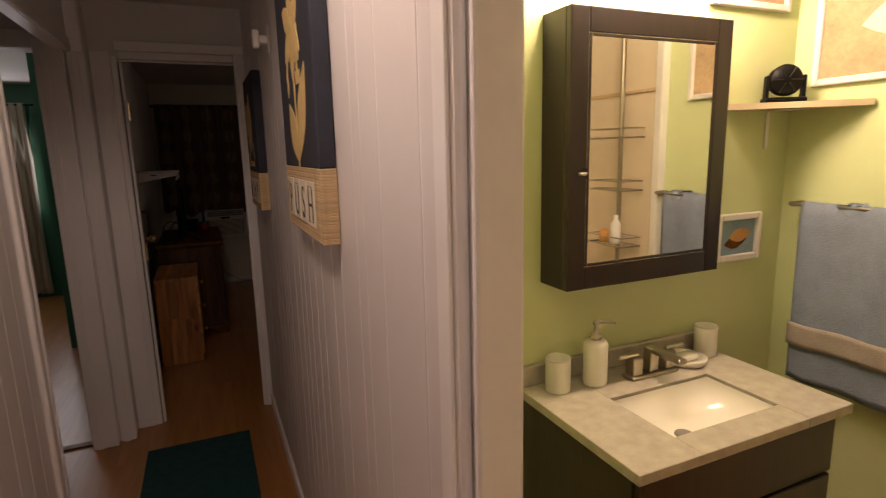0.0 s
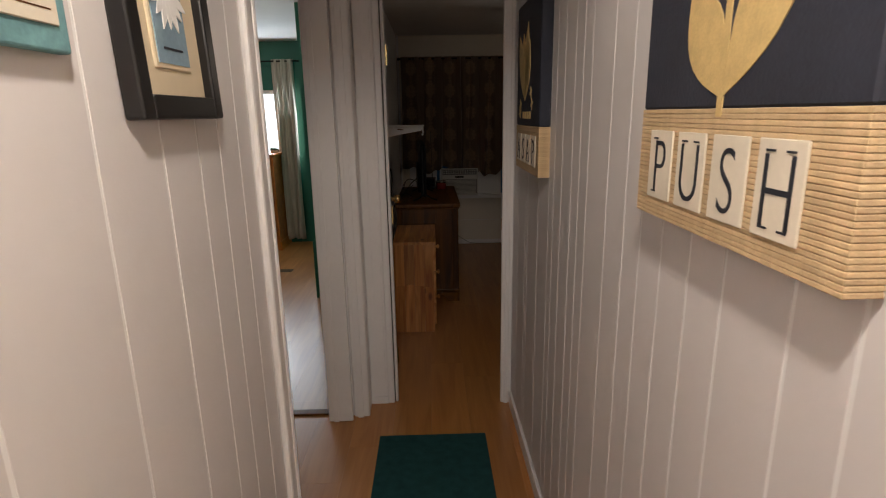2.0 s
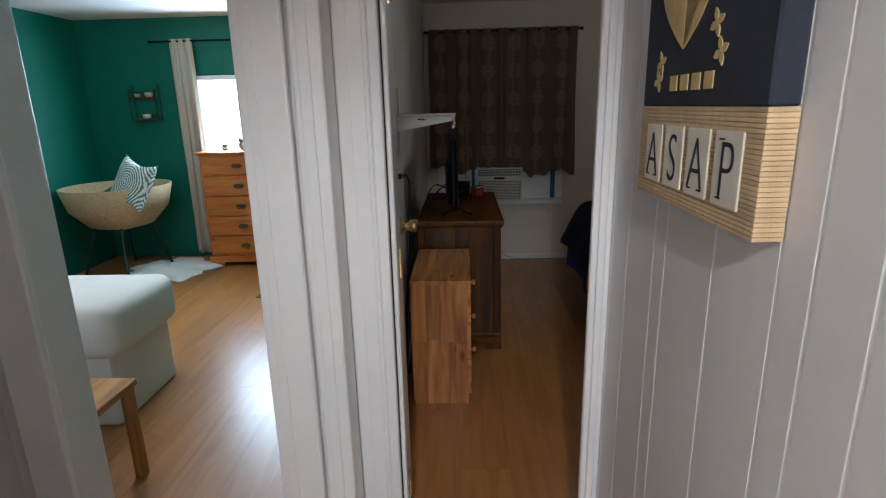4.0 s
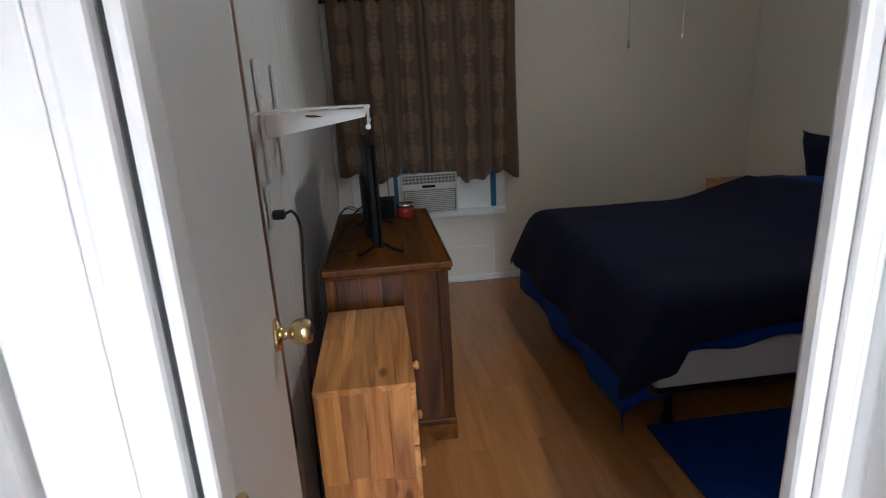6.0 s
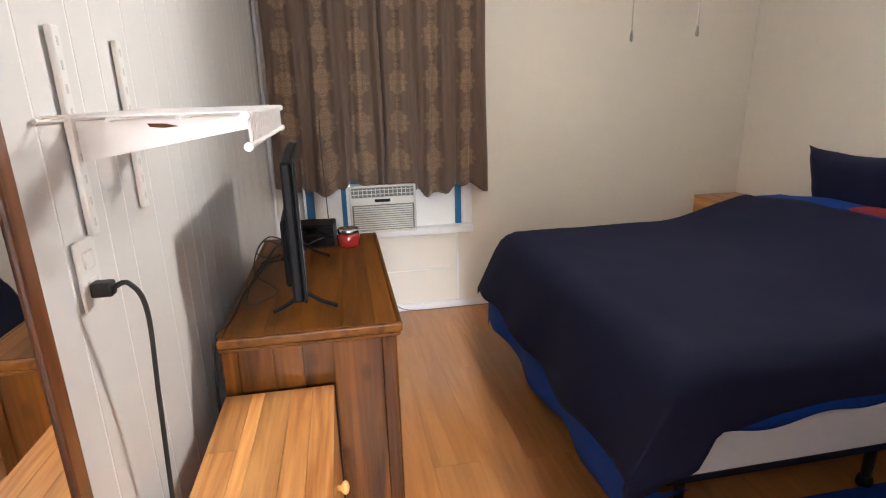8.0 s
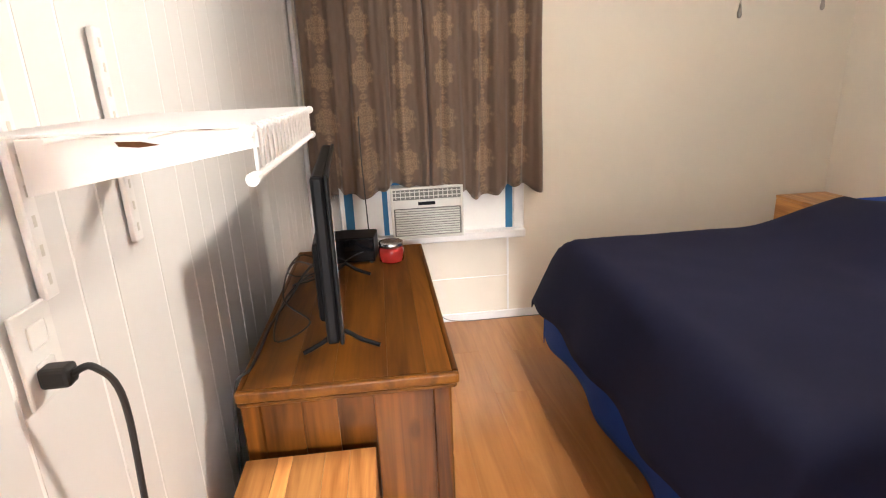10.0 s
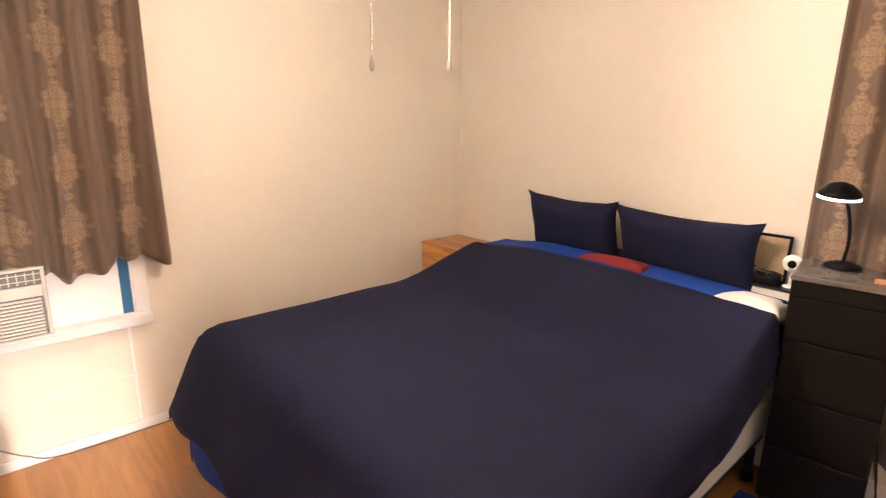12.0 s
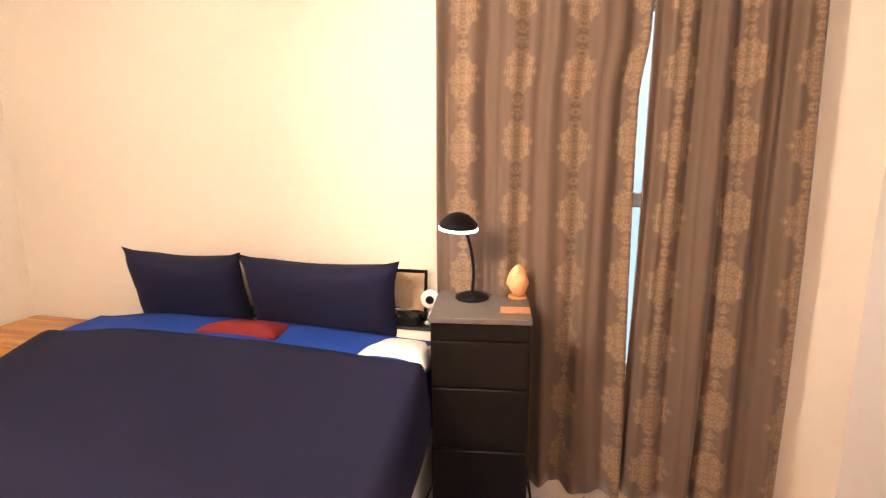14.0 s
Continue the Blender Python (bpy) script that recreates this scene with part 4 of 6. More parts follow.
def pillow(label, material, w, h, t, m, name="pillow"):
    """A stuffed pillow with pinched corners, standing in its own x, z plane."""
    bm = bmesh.new()
    n = 16
    for side in (-1, 1):
        g = []
        for i in range(n + 1):
            row = []
            for j in range(n + 1):
                u, v = i / n * 2 - 1, j / n * 2 - 1
                f = max(0.0, (1 - abs(u) ** 3.2) * (1 - abs(v) ** 3.2)) ** 0.5
                pin = 1 - 0.27 * (1 - u * u) * abs(v) ** 3
                pin2 = 1 - 0.11 * (1 - v * v) * abs(u) ** 3
                row.append(bm.verts.new((u * w / 2 * pin2, side * t / 2 * f + 0.004 * noise.noise((u * 3, v * 3, w * 9)), v * h / 2 * pin)))
            g.append(row)
        for i in range(n):
            for j in range(n):
                q = (g[i][j], g[i + 1][j], g[i + 1][j + 1], g[i][j + 1])
                bm.faces.new(q if side < 0 else tuple(reversed(q)))
    bmesh.ops.remove_doubles(bm, verts=list(bm.verts), dist=0.0008)
    ob = solo(name, bm, material, label, "pillow", smooth=True)
    ob.matrix_basis = m
    return ob


def black_cabinet():
    c = thing("drawer_cabinet", "narrow tall black drawer cabinet with a grey-sheened top", "cabinet", 2.345, 1.240, 0, 8)
    w, d, h = 0.325, 0.33, 0.945
    part("carcass", box(-d / 2 + 0.012, d / 2, -w / 2, w / 2, 0.03, h - 0.02), M_blackwood, c)
    part("plinth", box(-d / 2 + 0.03, d / 2, -w / 2 + 0.01, w / 2 - 0.01, 0.0, 0.03), M_black, c)
    part("top", box(-d / 2 - 0.006, d / 2, -w / 2 - 0.005, w / 2 + 0.005, h - 0.02, h, 0.003, 2), M_grey, c, "worn top surface with its grey sheen in the colour")
    edges = [0.035, 0.255, 0.475, 0.70, 0.865]
    for a, b in zip(edges, edges[1:]):
        part("drawer", box(-d / 2, -d / 2 + 0.013, -w / 2 + 0.004, w / 2 - 0.004, a + 0.003, b - 0.003, 0.003), M_blackwood, c)
    part("top_rail", box(-d / 2 + 0.002, -d / 2 + 0.013, -w / 2 + 0.004, w / 2 - 0.004, 0.868, h - 0.021, 0.002), M_blackwood, c)


def desk_lamp():
    l = thing("desk_lamp", "black gooseneck desk lamp with a lit ring", "lamp", 2.40, 1.285, 0.945)
    part("base", lathe([(0.060, 0), (0.062, 0.006), (0.055, 0.014), (0.030, 0.022), (0.012, 0.026)], 32), M_plastic, l, "round black base", True)
    part("gooseneck", tube(smooth_path([(0, 0, 0.02), (-0.004, -0.006, 0.10), (-0.012, 0.004, 0.19), (-0.030, 0.022, 0.262), (-0.06, 0.030, 0.288)], 8), 0.006, 10), M_plastic, l)
    s = part("shade", lathe([(0.066, 0.0), (0.066, 0.014), (0.058, 0.024), (0.035, 0.044), (0.012, 0.052)], 36), M_plastic, l, "black domed lamp head", True)
    s.matrix_basis = pose(-0.085, 0.032, 0.272, 4, -4, 0)
    ring = lathe([(0.052, -0.004), (0.067, -0.004), (0.067, 0.005), (0.052, 0.005)], 36)
    r = part("light_ring", ring, M_led, l, "glowing white light ring", True)
    r.matrix_basis = pose(-0.085, 0.032, 0.270, 4, -4, 0)


def cabinet_items():
    bm = bmesh.new()
    bmesh.ops.create_icosphere(bm, subdivisions=3, radius=1.0)
    for v in bm.verts:
        k = 1 + 0.22 * noise.noise(v.co * 1.7) + 0.08 * noise.noise(v.co * 5)
        t = (v.co.z + 1) / 2
        v.co = Vector((v.co.x * 0.039 * k * (1.0 - 0.22 * t * t), v.co.y * 0.039 * k * (1.0 - 0.22 * t * t), 0.006 + 0.118 * t * (0.92 + 0.08 * k)))
    s = thing("salt_lamp", "rough orange-pink salt crystal lamp on a wooden base", "lamp", 2.445, 1.125, 0.945)
    part("crystal", bm, M_salt, s)
    part("base", lathe([(0.033, 0), (0.035, 0.003), (0.034, 0.009), (0.028, 0.011)], 24), M_knobwood, s, "round wooden base")
    c = box(-0.035, 0.035, -0.05, 0.05, 0, 0.003, 0.001)
    solo("card", c, M_copper, "small copper-coloured card on the black cabinet", "card", 2.285, 1.115, 0.9455, 8)
    f = thing("picture_frame", "small brown picture in a dark frame behind the pillows", "picture", 2.500, 1.575, 0.813, 0, ry=6)
    part("panel", box(-0.010, -0.002, -0.085, 0.085, 0.012, 0.19), M_sand, f, "plain brown picture")
    for b in ((-0.09, -0.08, 0, 0.20), (0.08, 0.09, 0, 0.20), (-0.08, 0.08, 0, 0.012), (-0.08, 0.08, 0.188, 0.20)):
        part("frame_rail", box(-0.014, 0.0, *b, 0.002), M_plastic, f)
    r = thing("webcam", "small white round camera on a short foot", "camera", 2.465, 1.462, 0.813)
    part("foot", lathe([(0.022, 0), (0.022, 0.006), (0.006, 0.012), (0.006, 0.07)], 16), M_white, r)
    q = part("ring_body", lathe([(0.020, -0.018), (0.033, -0.016), (0.036, 0.0), (0.033, 0.016), (0.020, 0.018)], 24), M_white, r, "", True)
    q.matrix_basis = pose(0, 0, 0.10, 0, 90, 12)
    q = part("lens", lathe([(0.016, 0.015), (0.016, 0.0205), (0.006, 0.021)], 20), M_plastic, r, "dark lens", True)
    q.matrix_basis = pose(0, 0, 0.10, 0, -90, 12)
    k = thing("router", "black router box with cables on the headboard", "router", 2.465, 1.60, 0.813)
    part("case", box(-0.045, 0.04, -0.10, 0.07, 0.0, 0.035, 0.006, 2), M_plastic, k)
    for i in range(3):
        part("cable", tube(smooth_path([(-0.04, -0.08 + 0.05 * i, 0.03), (-0.06, -0.06 + 0.04 * i, 0.06 + 0.01 * i), (-0.02, -0.09 + 0.02 * i, 0.055), (0.02, -0.12, 0.03)], 6), 0.003, 6), M_steel if i == 1 else M_rubber, k)


def ceiling_fan(x, y, label, blade_mat=None, spin=20):
    f = thing("ceiling_fan", label, "ceiling fan", x, y, CEIL, spin)
    part("motor", lathe([(0.08, -0.001), (0.10, -0.03), (0.145, -0.05), (0.15, -0.10), (0.14, -0.125), (0.04, -0.15)][::-1], 28), M_white, f, "", True)
    for k in range(5):
        a = 72 * k
        bl = part("blade", box(0.16, 0.55, -0.058, 0.058, -0.115, -0.107, 0.003), blade_mat or M_pine, f)
        bl.matrix_basis = pose(0, 0, 0, 8, 0, a)
        part("blade_arm", box(0.08, 0.17, -0.015, 0.015, -0.112, -0.104, 0.002), M_brass, bl)
    part("light_hub", lathe([(0.03, -0.21), (0.05, -0.20), (0.06, -0.17), (0.04, -0.15)], 24), M_white, f, "", True)
    for k in range(3):
        a = radians(120 * k - spin)
        sh = part("light_shade", lathe([(0.018, 0.0), (0.03, -0.02), (0.042, -0.05), (0.05, -0.075), (0.047, -0.075), (0.038, -0.05), (0.02, -0.02)], 20), M_wire, f, "white glass shade", True)
        sh.matrix_basis = pose(0.06 * math.cos(a), 0.06 * math.sin(a), -0.185, 0, 0, 0) @ pose(0, 0, 0, 0, 28, math.degrees(a))
        part("bulb", lathe([(0.006, -0.03), (0.02, -0.045), (0.024, -0.062), (0.014, -0.08), (0.003, -0.084)][::-1], 16), M_bulb, sh, "glowing warm bulb", True)
    return f


def pull_cord(x, y, z0, z1, label):
    c = thing("pull_cord", label, "pull cord", x, y, z0)
    part("chain", tube([(0, 0, 0.03), (0, 0, z1 - z0)], 0.0022, 6), M_cord, c)
    for k in range(int((z1 - z0 - 0.05) / 0.011)):
        part("bead", lathe([(0.001, -0.0042), (0.0042, 0), (0.001, 0.0042)], 6, cz=0.035 + k * 0.011), M_cord, c)
    part("pull", lathe([(0.002, -0.004), (0.0055, -0.001), (0.0068, 0.007), (0.005, 0.018), (0.003, 0.032)], 14), M_pull, c, "small dull metal pull", True)


bedroom_door()
wall_mirror()
nightstand(-0.618, 0.890, "light knotty pine nightstand with three drawers and wooden knobs")
dresser()
television()
air_conditioner()
bedroom_window()
wire_shelf()
outlet()
cables()
dresser_items()
bed()
cover("blue_sheet", "bright blue sheet hanging below the dark cover", M_blue, 2.34, 0.53, 0.325, 0.30, 0.004, 0.008, 0.05, 0.05, 3)
cover("comforter", "dark navy comforter spread smoothly over the bed", M_navy, 2.13, 0.40, 0.27, 0.36, 0.016, -0.012, 0.11, 0.03, 8, 0.055)
pillow("plump navy pillow leaning on the wall", M_navy, 0.56, 0.36, 0.16, pose(2.385, 2.47, 0.915, -14, 0, 90) , "pillow")
pillow("wide navy pillow with a white piped edge leaning on the wall", M_navy, 0.68, 0.37, 0.17, pose(2.405, 1.885, 0.90, -14, 0, 90), "pillow")
pillow("crumpled white pillow under the blue sheet", M_white_cloth, 0.27, 0.34, 0.12, pose(2.28, 1.52, 0.745, -78, 0, 90), "pillow")
pillow("flat dark red cushion between the pillows", M_red, 0.34, 0.24, 0.08, pose(2.265, 2.11, 0.80, -75, 0, 90), "cushion")
nightstand(2.520, 3.492, "light pine nightstand with a knotty top in the room corner", 0.335, 0.42, 0.683, 3, 5, 180)
solo("rug", box(0.67, 2.18, 0.50, 1.44, 0.0, 0.010, 0.004, 2), M_rug, "flat blue rug beside the bed", "rug", z=0.001)
black_cabinet()
desk_lamp()
cabinet_items()
ceiling_fan(0.91, 1.98, "white ceiling fan with three lit bulbs and pull cords")
pull_cord(1.036, 1.981, 1.600, 2.185, "white beaded pull cord with a small metal end")
pull_cord(0.778, 1.978, 1.585, 2.185, "white beaded pull cord with a small metal end")

north = lambda s, off, z: (s, 3.425 + off, z)
east = lambda s, off, z: (2.475 + off, s, z)
curtain("curtain", -0.645, -0.005, 0.875, 2.075, north, "brown damask curtain over the window with a bunched hem", 5.5, 0.022, 4, M_damask, 0.05, 1.2, "bedroom curtains")
curtain("curtain", -0.005, 0.635, 0.835, 2.075, north, "brown damask curtain over the window with a bunched hem", 5.5, 0.022, 9, M_damask, 0.05, 1.2, "bedroom curtains")
rod("curtain_rod", (-0.655, 3.435, 2.055), (0.66, 3.435, 2.055), "thin dark curtain rod with round ends")
curtain("curtain", 1.43, 0.744, 0.185, 2.09, east, "long brown damask curtain hanging to the floor", 4.5, 0.026, 14, M_damask, 0.02, 1.3, "bedroom curtains", 0.0, -0.026)
curtain("curtain", 0.710, 0.232, 0.185, 2.09, east, "long brown damask curtain hanging to the floor", 4.0, 0.028, 21, M_damask, 0.02, 1.35, "bedroom curtains", 0.14)
rod("curtain_rod", (2.47, 0.15, 2.075), (2.47, 1.43, 2.075), "thin dark curtain rod with round ends")


def east_window():
    w = thing("window_2", "white window behind the curtains with blue daylight outside", "window", 2.54, 0, 0)
    w["kind"] = "structure"
    for b in ((0.28, 0.33, 0.62, 1.98), (1.20, 1.25, 0.62, 1.98), (0.33, 1.20, 0.62, 0.68), (0.33, 1.20, 1.93, 1.98), (0.33, 1.20, 1.27, 1.32)):
        part("frame", box(0.02, 0.06, *b, 0.004), M_trim, w)
    part("pane", box(0.035, 0.04, 0.33, 1.20, 0.68, 1.27), M_glass, w).visible_shadow = False
    part("pane", box(0.045, 0.05, 0.33, 1.20, 1.32, 1.93), M_glass, w).visible_shadow = False
    part("sill", box(-0.03, 0.05, 0.25, 1.28, 0.595, 0.622, 0.005, 2), M_trim, w)


east_window()
tagged(new("backdrop_east", mesh_of(box(3.2, 3.22, -1.2, 2.8, -0.5, 3.5), "backdrop", M_blueday)), "plain blue daylight outside the window", "backdrop", "", "structure")
tagged(new("backdrop_north", mesh_of(box(-4.2, 0.9, 4.6, 4.62, -0.5, 3.5), "backdrop", M_daylight)), "plain white daylight outside the windows", "backdrop", "", "structure")


def floor_cords():
    c = thing("power_cable", "loose black power cables on the floor behind the cabinet", "cable", 2.42, 1.0, 0.004)
    for k, r in enumerate(([(0.06, 0.09, 0.30), (0.05, 0.06, 0.12), (0.02, 0.04, 0.0), (-0.10, -0.02, 0.0), (-0.16, -0.12, 0.0), (-0.06, -0.20, 0.0), (0.04, -0.26, 0.0)],
                           [(0.05, 0.08, 0.2), (0.0, 0.02, 0.0), (-0.12, -0.10, 0.0), (-0.08, -0.22, 0.004), (0.02, -0.16, 0.05), (0.07, -0.14, 0.14)],
                           [(0.03, 0.03, 0.0), (-0.06, -0.08, 0.008), (-0.16, -0.20, 0.0), (-0.12, -0.30, 0.0)])):
        part("cord", tube(smooth_path(r, 7), 0.0032, 6), M_rubber, c)


floor_cords()


# ---- hall ----
def letter(ch, size, material, parent, x, z, y, name="letter"):
    """One raised letter on a face that looks to the thing's -y."""
    c = bpy.data.curves.new("text", "FONT")
    c.body, c.size, c.extrude, c.align_x = ch, size, 0.0006, "CENTER"
    c.offset = -0.0022
    ob = bpy.data.objects.new("text", c)
    me = bpy.data.meshes.new_from_object(ob)
    bpy.data.objects.remove(ob)
    bpy.data.curves.remove(c)
    me.materials.append(material)
    out = new(name, me)
    out.parent = parent
    out.matrix_basis = pose(x, y, z, 90, 0, 0) @ Matrix.Diagonal((0.76, 1, 1, 1))
    return out


def petal(cx, cz, length, width, angle, y, bm=None, tip=1.0):
    """A pointed leaf shape standing out of a picture's face."""
    pts = []
    for k in range(20):
        t = k / 10
        s = t if t <= 1 else 2 - t
        sgn = 1 if t <= 1 else -1
        w = width / 2 * math.sin(math.pi * s ** tip) * sgn
        a, b = s * length, w
        ca, sa = math.cos(angle), math.sin(angle)
        pts.append((cx + a * ca - b * sa, cz + a * sa + b * ca))
    return prism(pts, y - 0.0016, y + 0.0004, bm, "xz")


# feet and heads of the strokes of each letter, from the middle of its card
SERIFS = {"P": ((-0.0145, 0.041), (-0.017, 0.122)), "U": ((-0.0165, 0.122), (0.0165, 0.122)), "S": (),
          "H": ((-0.0165, 0.041), (0.0165, 0.041), (-0.0165, 0.122), (0.0165, 0.122)), "A": ((-0.0185, 0.041), (0.0185, 0.041))}


def canvas(word, y_mid, z0, w, h, label, flower):
    """Stretched canvas with a woven straw band and raised letters, on the hall's right wall."""
    t = thing("canvas_picture", label, "picture", 0.0415, y_mid, z0, -90, "straw-band pictures")
    d, band = 0.038, 0.165
    part("canvas", box(-w / 2, w / 2, -d, 0, band, h, 0.003), M_canvas, t)
    n = 26
    rib = mesh_of(box(-w / 2 - 0.001, w / 2 + 0.001, -d - 0.001, 0, 0, band / n - 0.0004, 0.0009), "straw", M_jute)
    for k in range(n):
        ob = new("straw", rib)
        ob.parent = t
        ob.matrix_basis = pose(0, 0, band * k / n)
    lw = 0.078
    k0 = -w / 2 + 0.046
    for k, ch in enumerate(word):
        x = k0 + lw / 2 + k * (lw + 0.0185)
        part("letter_card", box(x - lw / 2, x + lw / 2, -d - 0.004, -d - 0.001, 0.030, 0.134, 0.001), M_card, t, "cream letter card")
        letter(ch, 0.118, M_ink, t, x, 0.040, -d - 0.0045)
        for sx, sz in SERIFS[ch]:
            part("serif", box(x + sx - 0.0075, x + sx + 0.0075, -d - 0.0052, -d - 0.0042, sz - 0.0012, sz + 0.0012), M_ink, t)
    y = -d
    if flower:
        part("stem", box(-0.005, 0.008, y - 0.0018, y, band - 0.01, h - 0.20), M_gold, t)
        part("leaf", petal(-0.004, band + 0.014, 0.172, 0.088, radians(122), y), M_gold, t)
        part("leaf", petal(0.006, band + 0.014, 0.260, 0.096, radians(57), y), M_gold, t)
        for k in range(6):
            part("petal", petal(0.002, h - 0.17, 0.125, 0.06, radians(60 * k + 30), y - 0.0002 * k), M_gold, t)
        for k in range(4):
            part("stripe", box(0.03, 0.085, y - 0.0018, y, h - 0.30 + 0.05 * k, h - 0.27 + 0.05 * k), M_gold, t)
        for x, z in ((-0.10, 0.37), (-0.09, 0.40), (0.05, 0.38), (0.055, 0.41), (-0.095, 0.34)):
            part("bud", petal(x, z, 0.05, 0.02, radians(80), y), M_gold, t)
    else:
        for a, l in ((118, 0.27), (100, 0.24), (80, 0.27), (66, 0.22)):
            part("petal", petal(-0.045, band + 0.09, l, 0.098, radians(a), y - 0.0002 * (a % 7)), M_gold, t)
        for x, z in ((-0.15, 0.21), (0.07, 0.28), (0.09, 0.24), (-0.14, 0.24)):
            for k in range(4):
                part("bud", petal(x, z, 0.022, 0.012, radians(90 * k + 20), y), M_gold, t)
        for k in range(4):
            part("bar", box(-0.09 + 0.045 * k, -0.06 + 0.045 * k, y - 0.0018, y, band + 0.025, band + 0.05), M_gold, t)
    return t


canvas("PUSH", -1.956, 1.318, 0.476, 0.66, "dark canvas with a straw flower and raised letters", True)
canvas("ASAP", -0.617, 1.270, 0.455, 0.60, "dark canvas with straw petals and raised letters", False)


def daisy_frame():
    t = thing("framed_picture", "white daisy print in a deep black frame", "picture", -0.751, -1.765, 1.48, 90, rx=-2)
    w, h = 0.275, 0.325
    for b in ((-w / 2, -w / 2 + 0.032, 0, h), (w / 2 - 0.032, w / 2, 0, h), (-w / 2 + 0.032, w / 2 - 0.032, 0, 0.034), (-w / 2 + 0.032, w / 2 - 0.032, h - 0.034, h)):
        part("frame_rail", box(b[0], b[1], -0.030, -0.002, b[2], b[3], 0.004, 2), M_blackframe, t)
    part("mat_board", box(-w / 2 + 0.03, w / 2 - 0.03, -0.014, -0.004, 0.03, h - 0.03), M_matboard, t, "cream mat board")
    part("inner_step", box(-0.058, 0.058, -0.018, -0.012, 0.072, h - 0.06, 0.002), M_matboard, t)
    part("print", box(-0.050, 0.050, -0.0195, -0.017, 0.080, h - 0.068), M_bluepaper, t, "pale blue print")
    for k in range(16):
        part("daisy_petal", petal(0.0, 0.185, 0.062 if k % 2 else 0.055, 0.016, 2 * math.pi * k / 16, -0.0195 - 0.0001 * k), M_white, t)
    part("daisy_centre", petal(-0.009, 0.185, 0.018, 0.022, 0, -0.0225, tip=0.9), M_ink, t, "dark flower centre")
    for k in range(3):
        part("writing_bar", box(-0.042, -0.012 + 0.006 * k, -0.0205, -0.0193, 0.232 + 0.008 * k, 0.2345 + 0.008 * k), M_ink, t)
    part("writing_bar", box(-0.03, 0.03, -0.0205, -0.0193, 0.100, 0.103), M_ink, t)


def teal_frame():
    t = thing("framed_picture", "handwritten card on a distressed teal board", "picture", -0.751, -2.072, 1.55, 90)
    w, h = 0.125, 0.165
    part("board", box(-w / 2, w / 2, -0.016, 0, 0, h, 0.003, 2), M_tealframe, t)
    part("card", box(-w / 2 + 0.026, w / 2 - 0.018, -0.019, -0.0155, 0.026, h - 0.025, 0.001), M_card, t, "cream card with faint writing")
    for k in range(7):
        part("writing_bar", box(-0.026 + 0.006 * (k % 3), 0.034 - 0.009 * (k % 2), -0.0194, -0.0188, 0.04 + 0.014 * k, 0.0415 + 0.014 * k), M_oak, t)
    part("bow", petal(-0.045, h - 0.035, 0.035, 0.012, 0.2, -0.016), M_oak, t, "small brown bow")


def flag():
    f = thing("flag", "striped flag with white stars hanging from a wooden pole", "flag", -0.722, -2.462, 1.47, 90)
    W, H, cw, ch = 0.72, 1.15, 0.40, 0.40
    part("pole", tube([(-W - 0.03, 0, 0.005), (0.005, 0, 0.005)], 0.009, 12), M_knobwood, f)
    part("ball", lathe([(0.002, -0.021), (0.014, -0.016), (0.020, 0), (0.014, 0.016), (0.002, 0.021)], 18, cx=0.012, cz=0.006), M_knobwood, f, "varnished wooden ball", True)

    def wavy(x, z):
        return -0.006 - 0.009 * math.sin(x * 38) * step(0, -0.3, z) - 0.004 * math.sin(x * 71 + z * 9)

    def cloth(x0, x1, z0, z1, material, name, lab=""):
        bm = sheet(lambda u, v: (x0 + (x1 - x0) * u, wavy(x0 + (x1 - x0) * u, z1 + (z0 - z1) * v), z1 + (z0 - z1) * v), max(2, int((x1 - x0) / 0.012)), 16, None, 0.0015)
        part(name, bm, material, f, lab, True)

    cloth(-cw, 0, -ch, -0.012, M_flagblue, "canton", "navy canton")
    cloth(-W, 0, -0.012, 0.016, M_flagwhite, "sleeve", "white sleeve round the pole")
    n = 13
    for k in range(n):
        x1 = -W * k / n
        x0 = -W * (k + 1) / n
        top = -ch if x1 > -cw + 0.01 else -0.012
        cloth(x0, x1, -H, top, M_flagred if k % 2 == 0 else M_flagwhite, "stripe")
    outline = []
    for k in range(10):
        r = 0.0145 if k % 2 == 0 else 0.0058
        a = math.pi / 2 + math.pi * k / 5
        outline.append((r * math.cos(a), r * math.sin(a)))
    star = mesh_of(prism(outline, -0.0012, 0.0, plane="xz"), "star", M_flagwhite)
    for r in range(9):
        for c in range(6 if r % 2 == 0 else 5):
            x = -0.033 - 0.066 * c - (0.033 if r % 2 else 0)
            z = -0.045 - 0.041 * r
            s = new("star", star)
            s.parent = f
            s.matrix_basis = pose(x, wavy(x, z) - 0.0025, z)


def sensor():
    s = thing("wall_sensor", "small white sensor on a bracket above the picture", "sensor", 0.0415, -1.225, 1.895, -90)
    part("bracket", box(-0.02, 0.02, -0.006, 0, -0.02, 0.075, 0.002), M_white, s)
    part("arm", box(-0.014, 0.014, -0.035, -0.005, 0.012, 0.04, 0.004), M_white, s)
    part("body", box(-0.018, 0.018, -0.058, -0.034, -0.005, 0.058, 0.007, 2), M_white, s)
    part("eye", box(-0.0205, -0.0175, -0.052, -0.043, 0.025, 0.034, 0.002), M_plastic, s, "dark sensor eye")


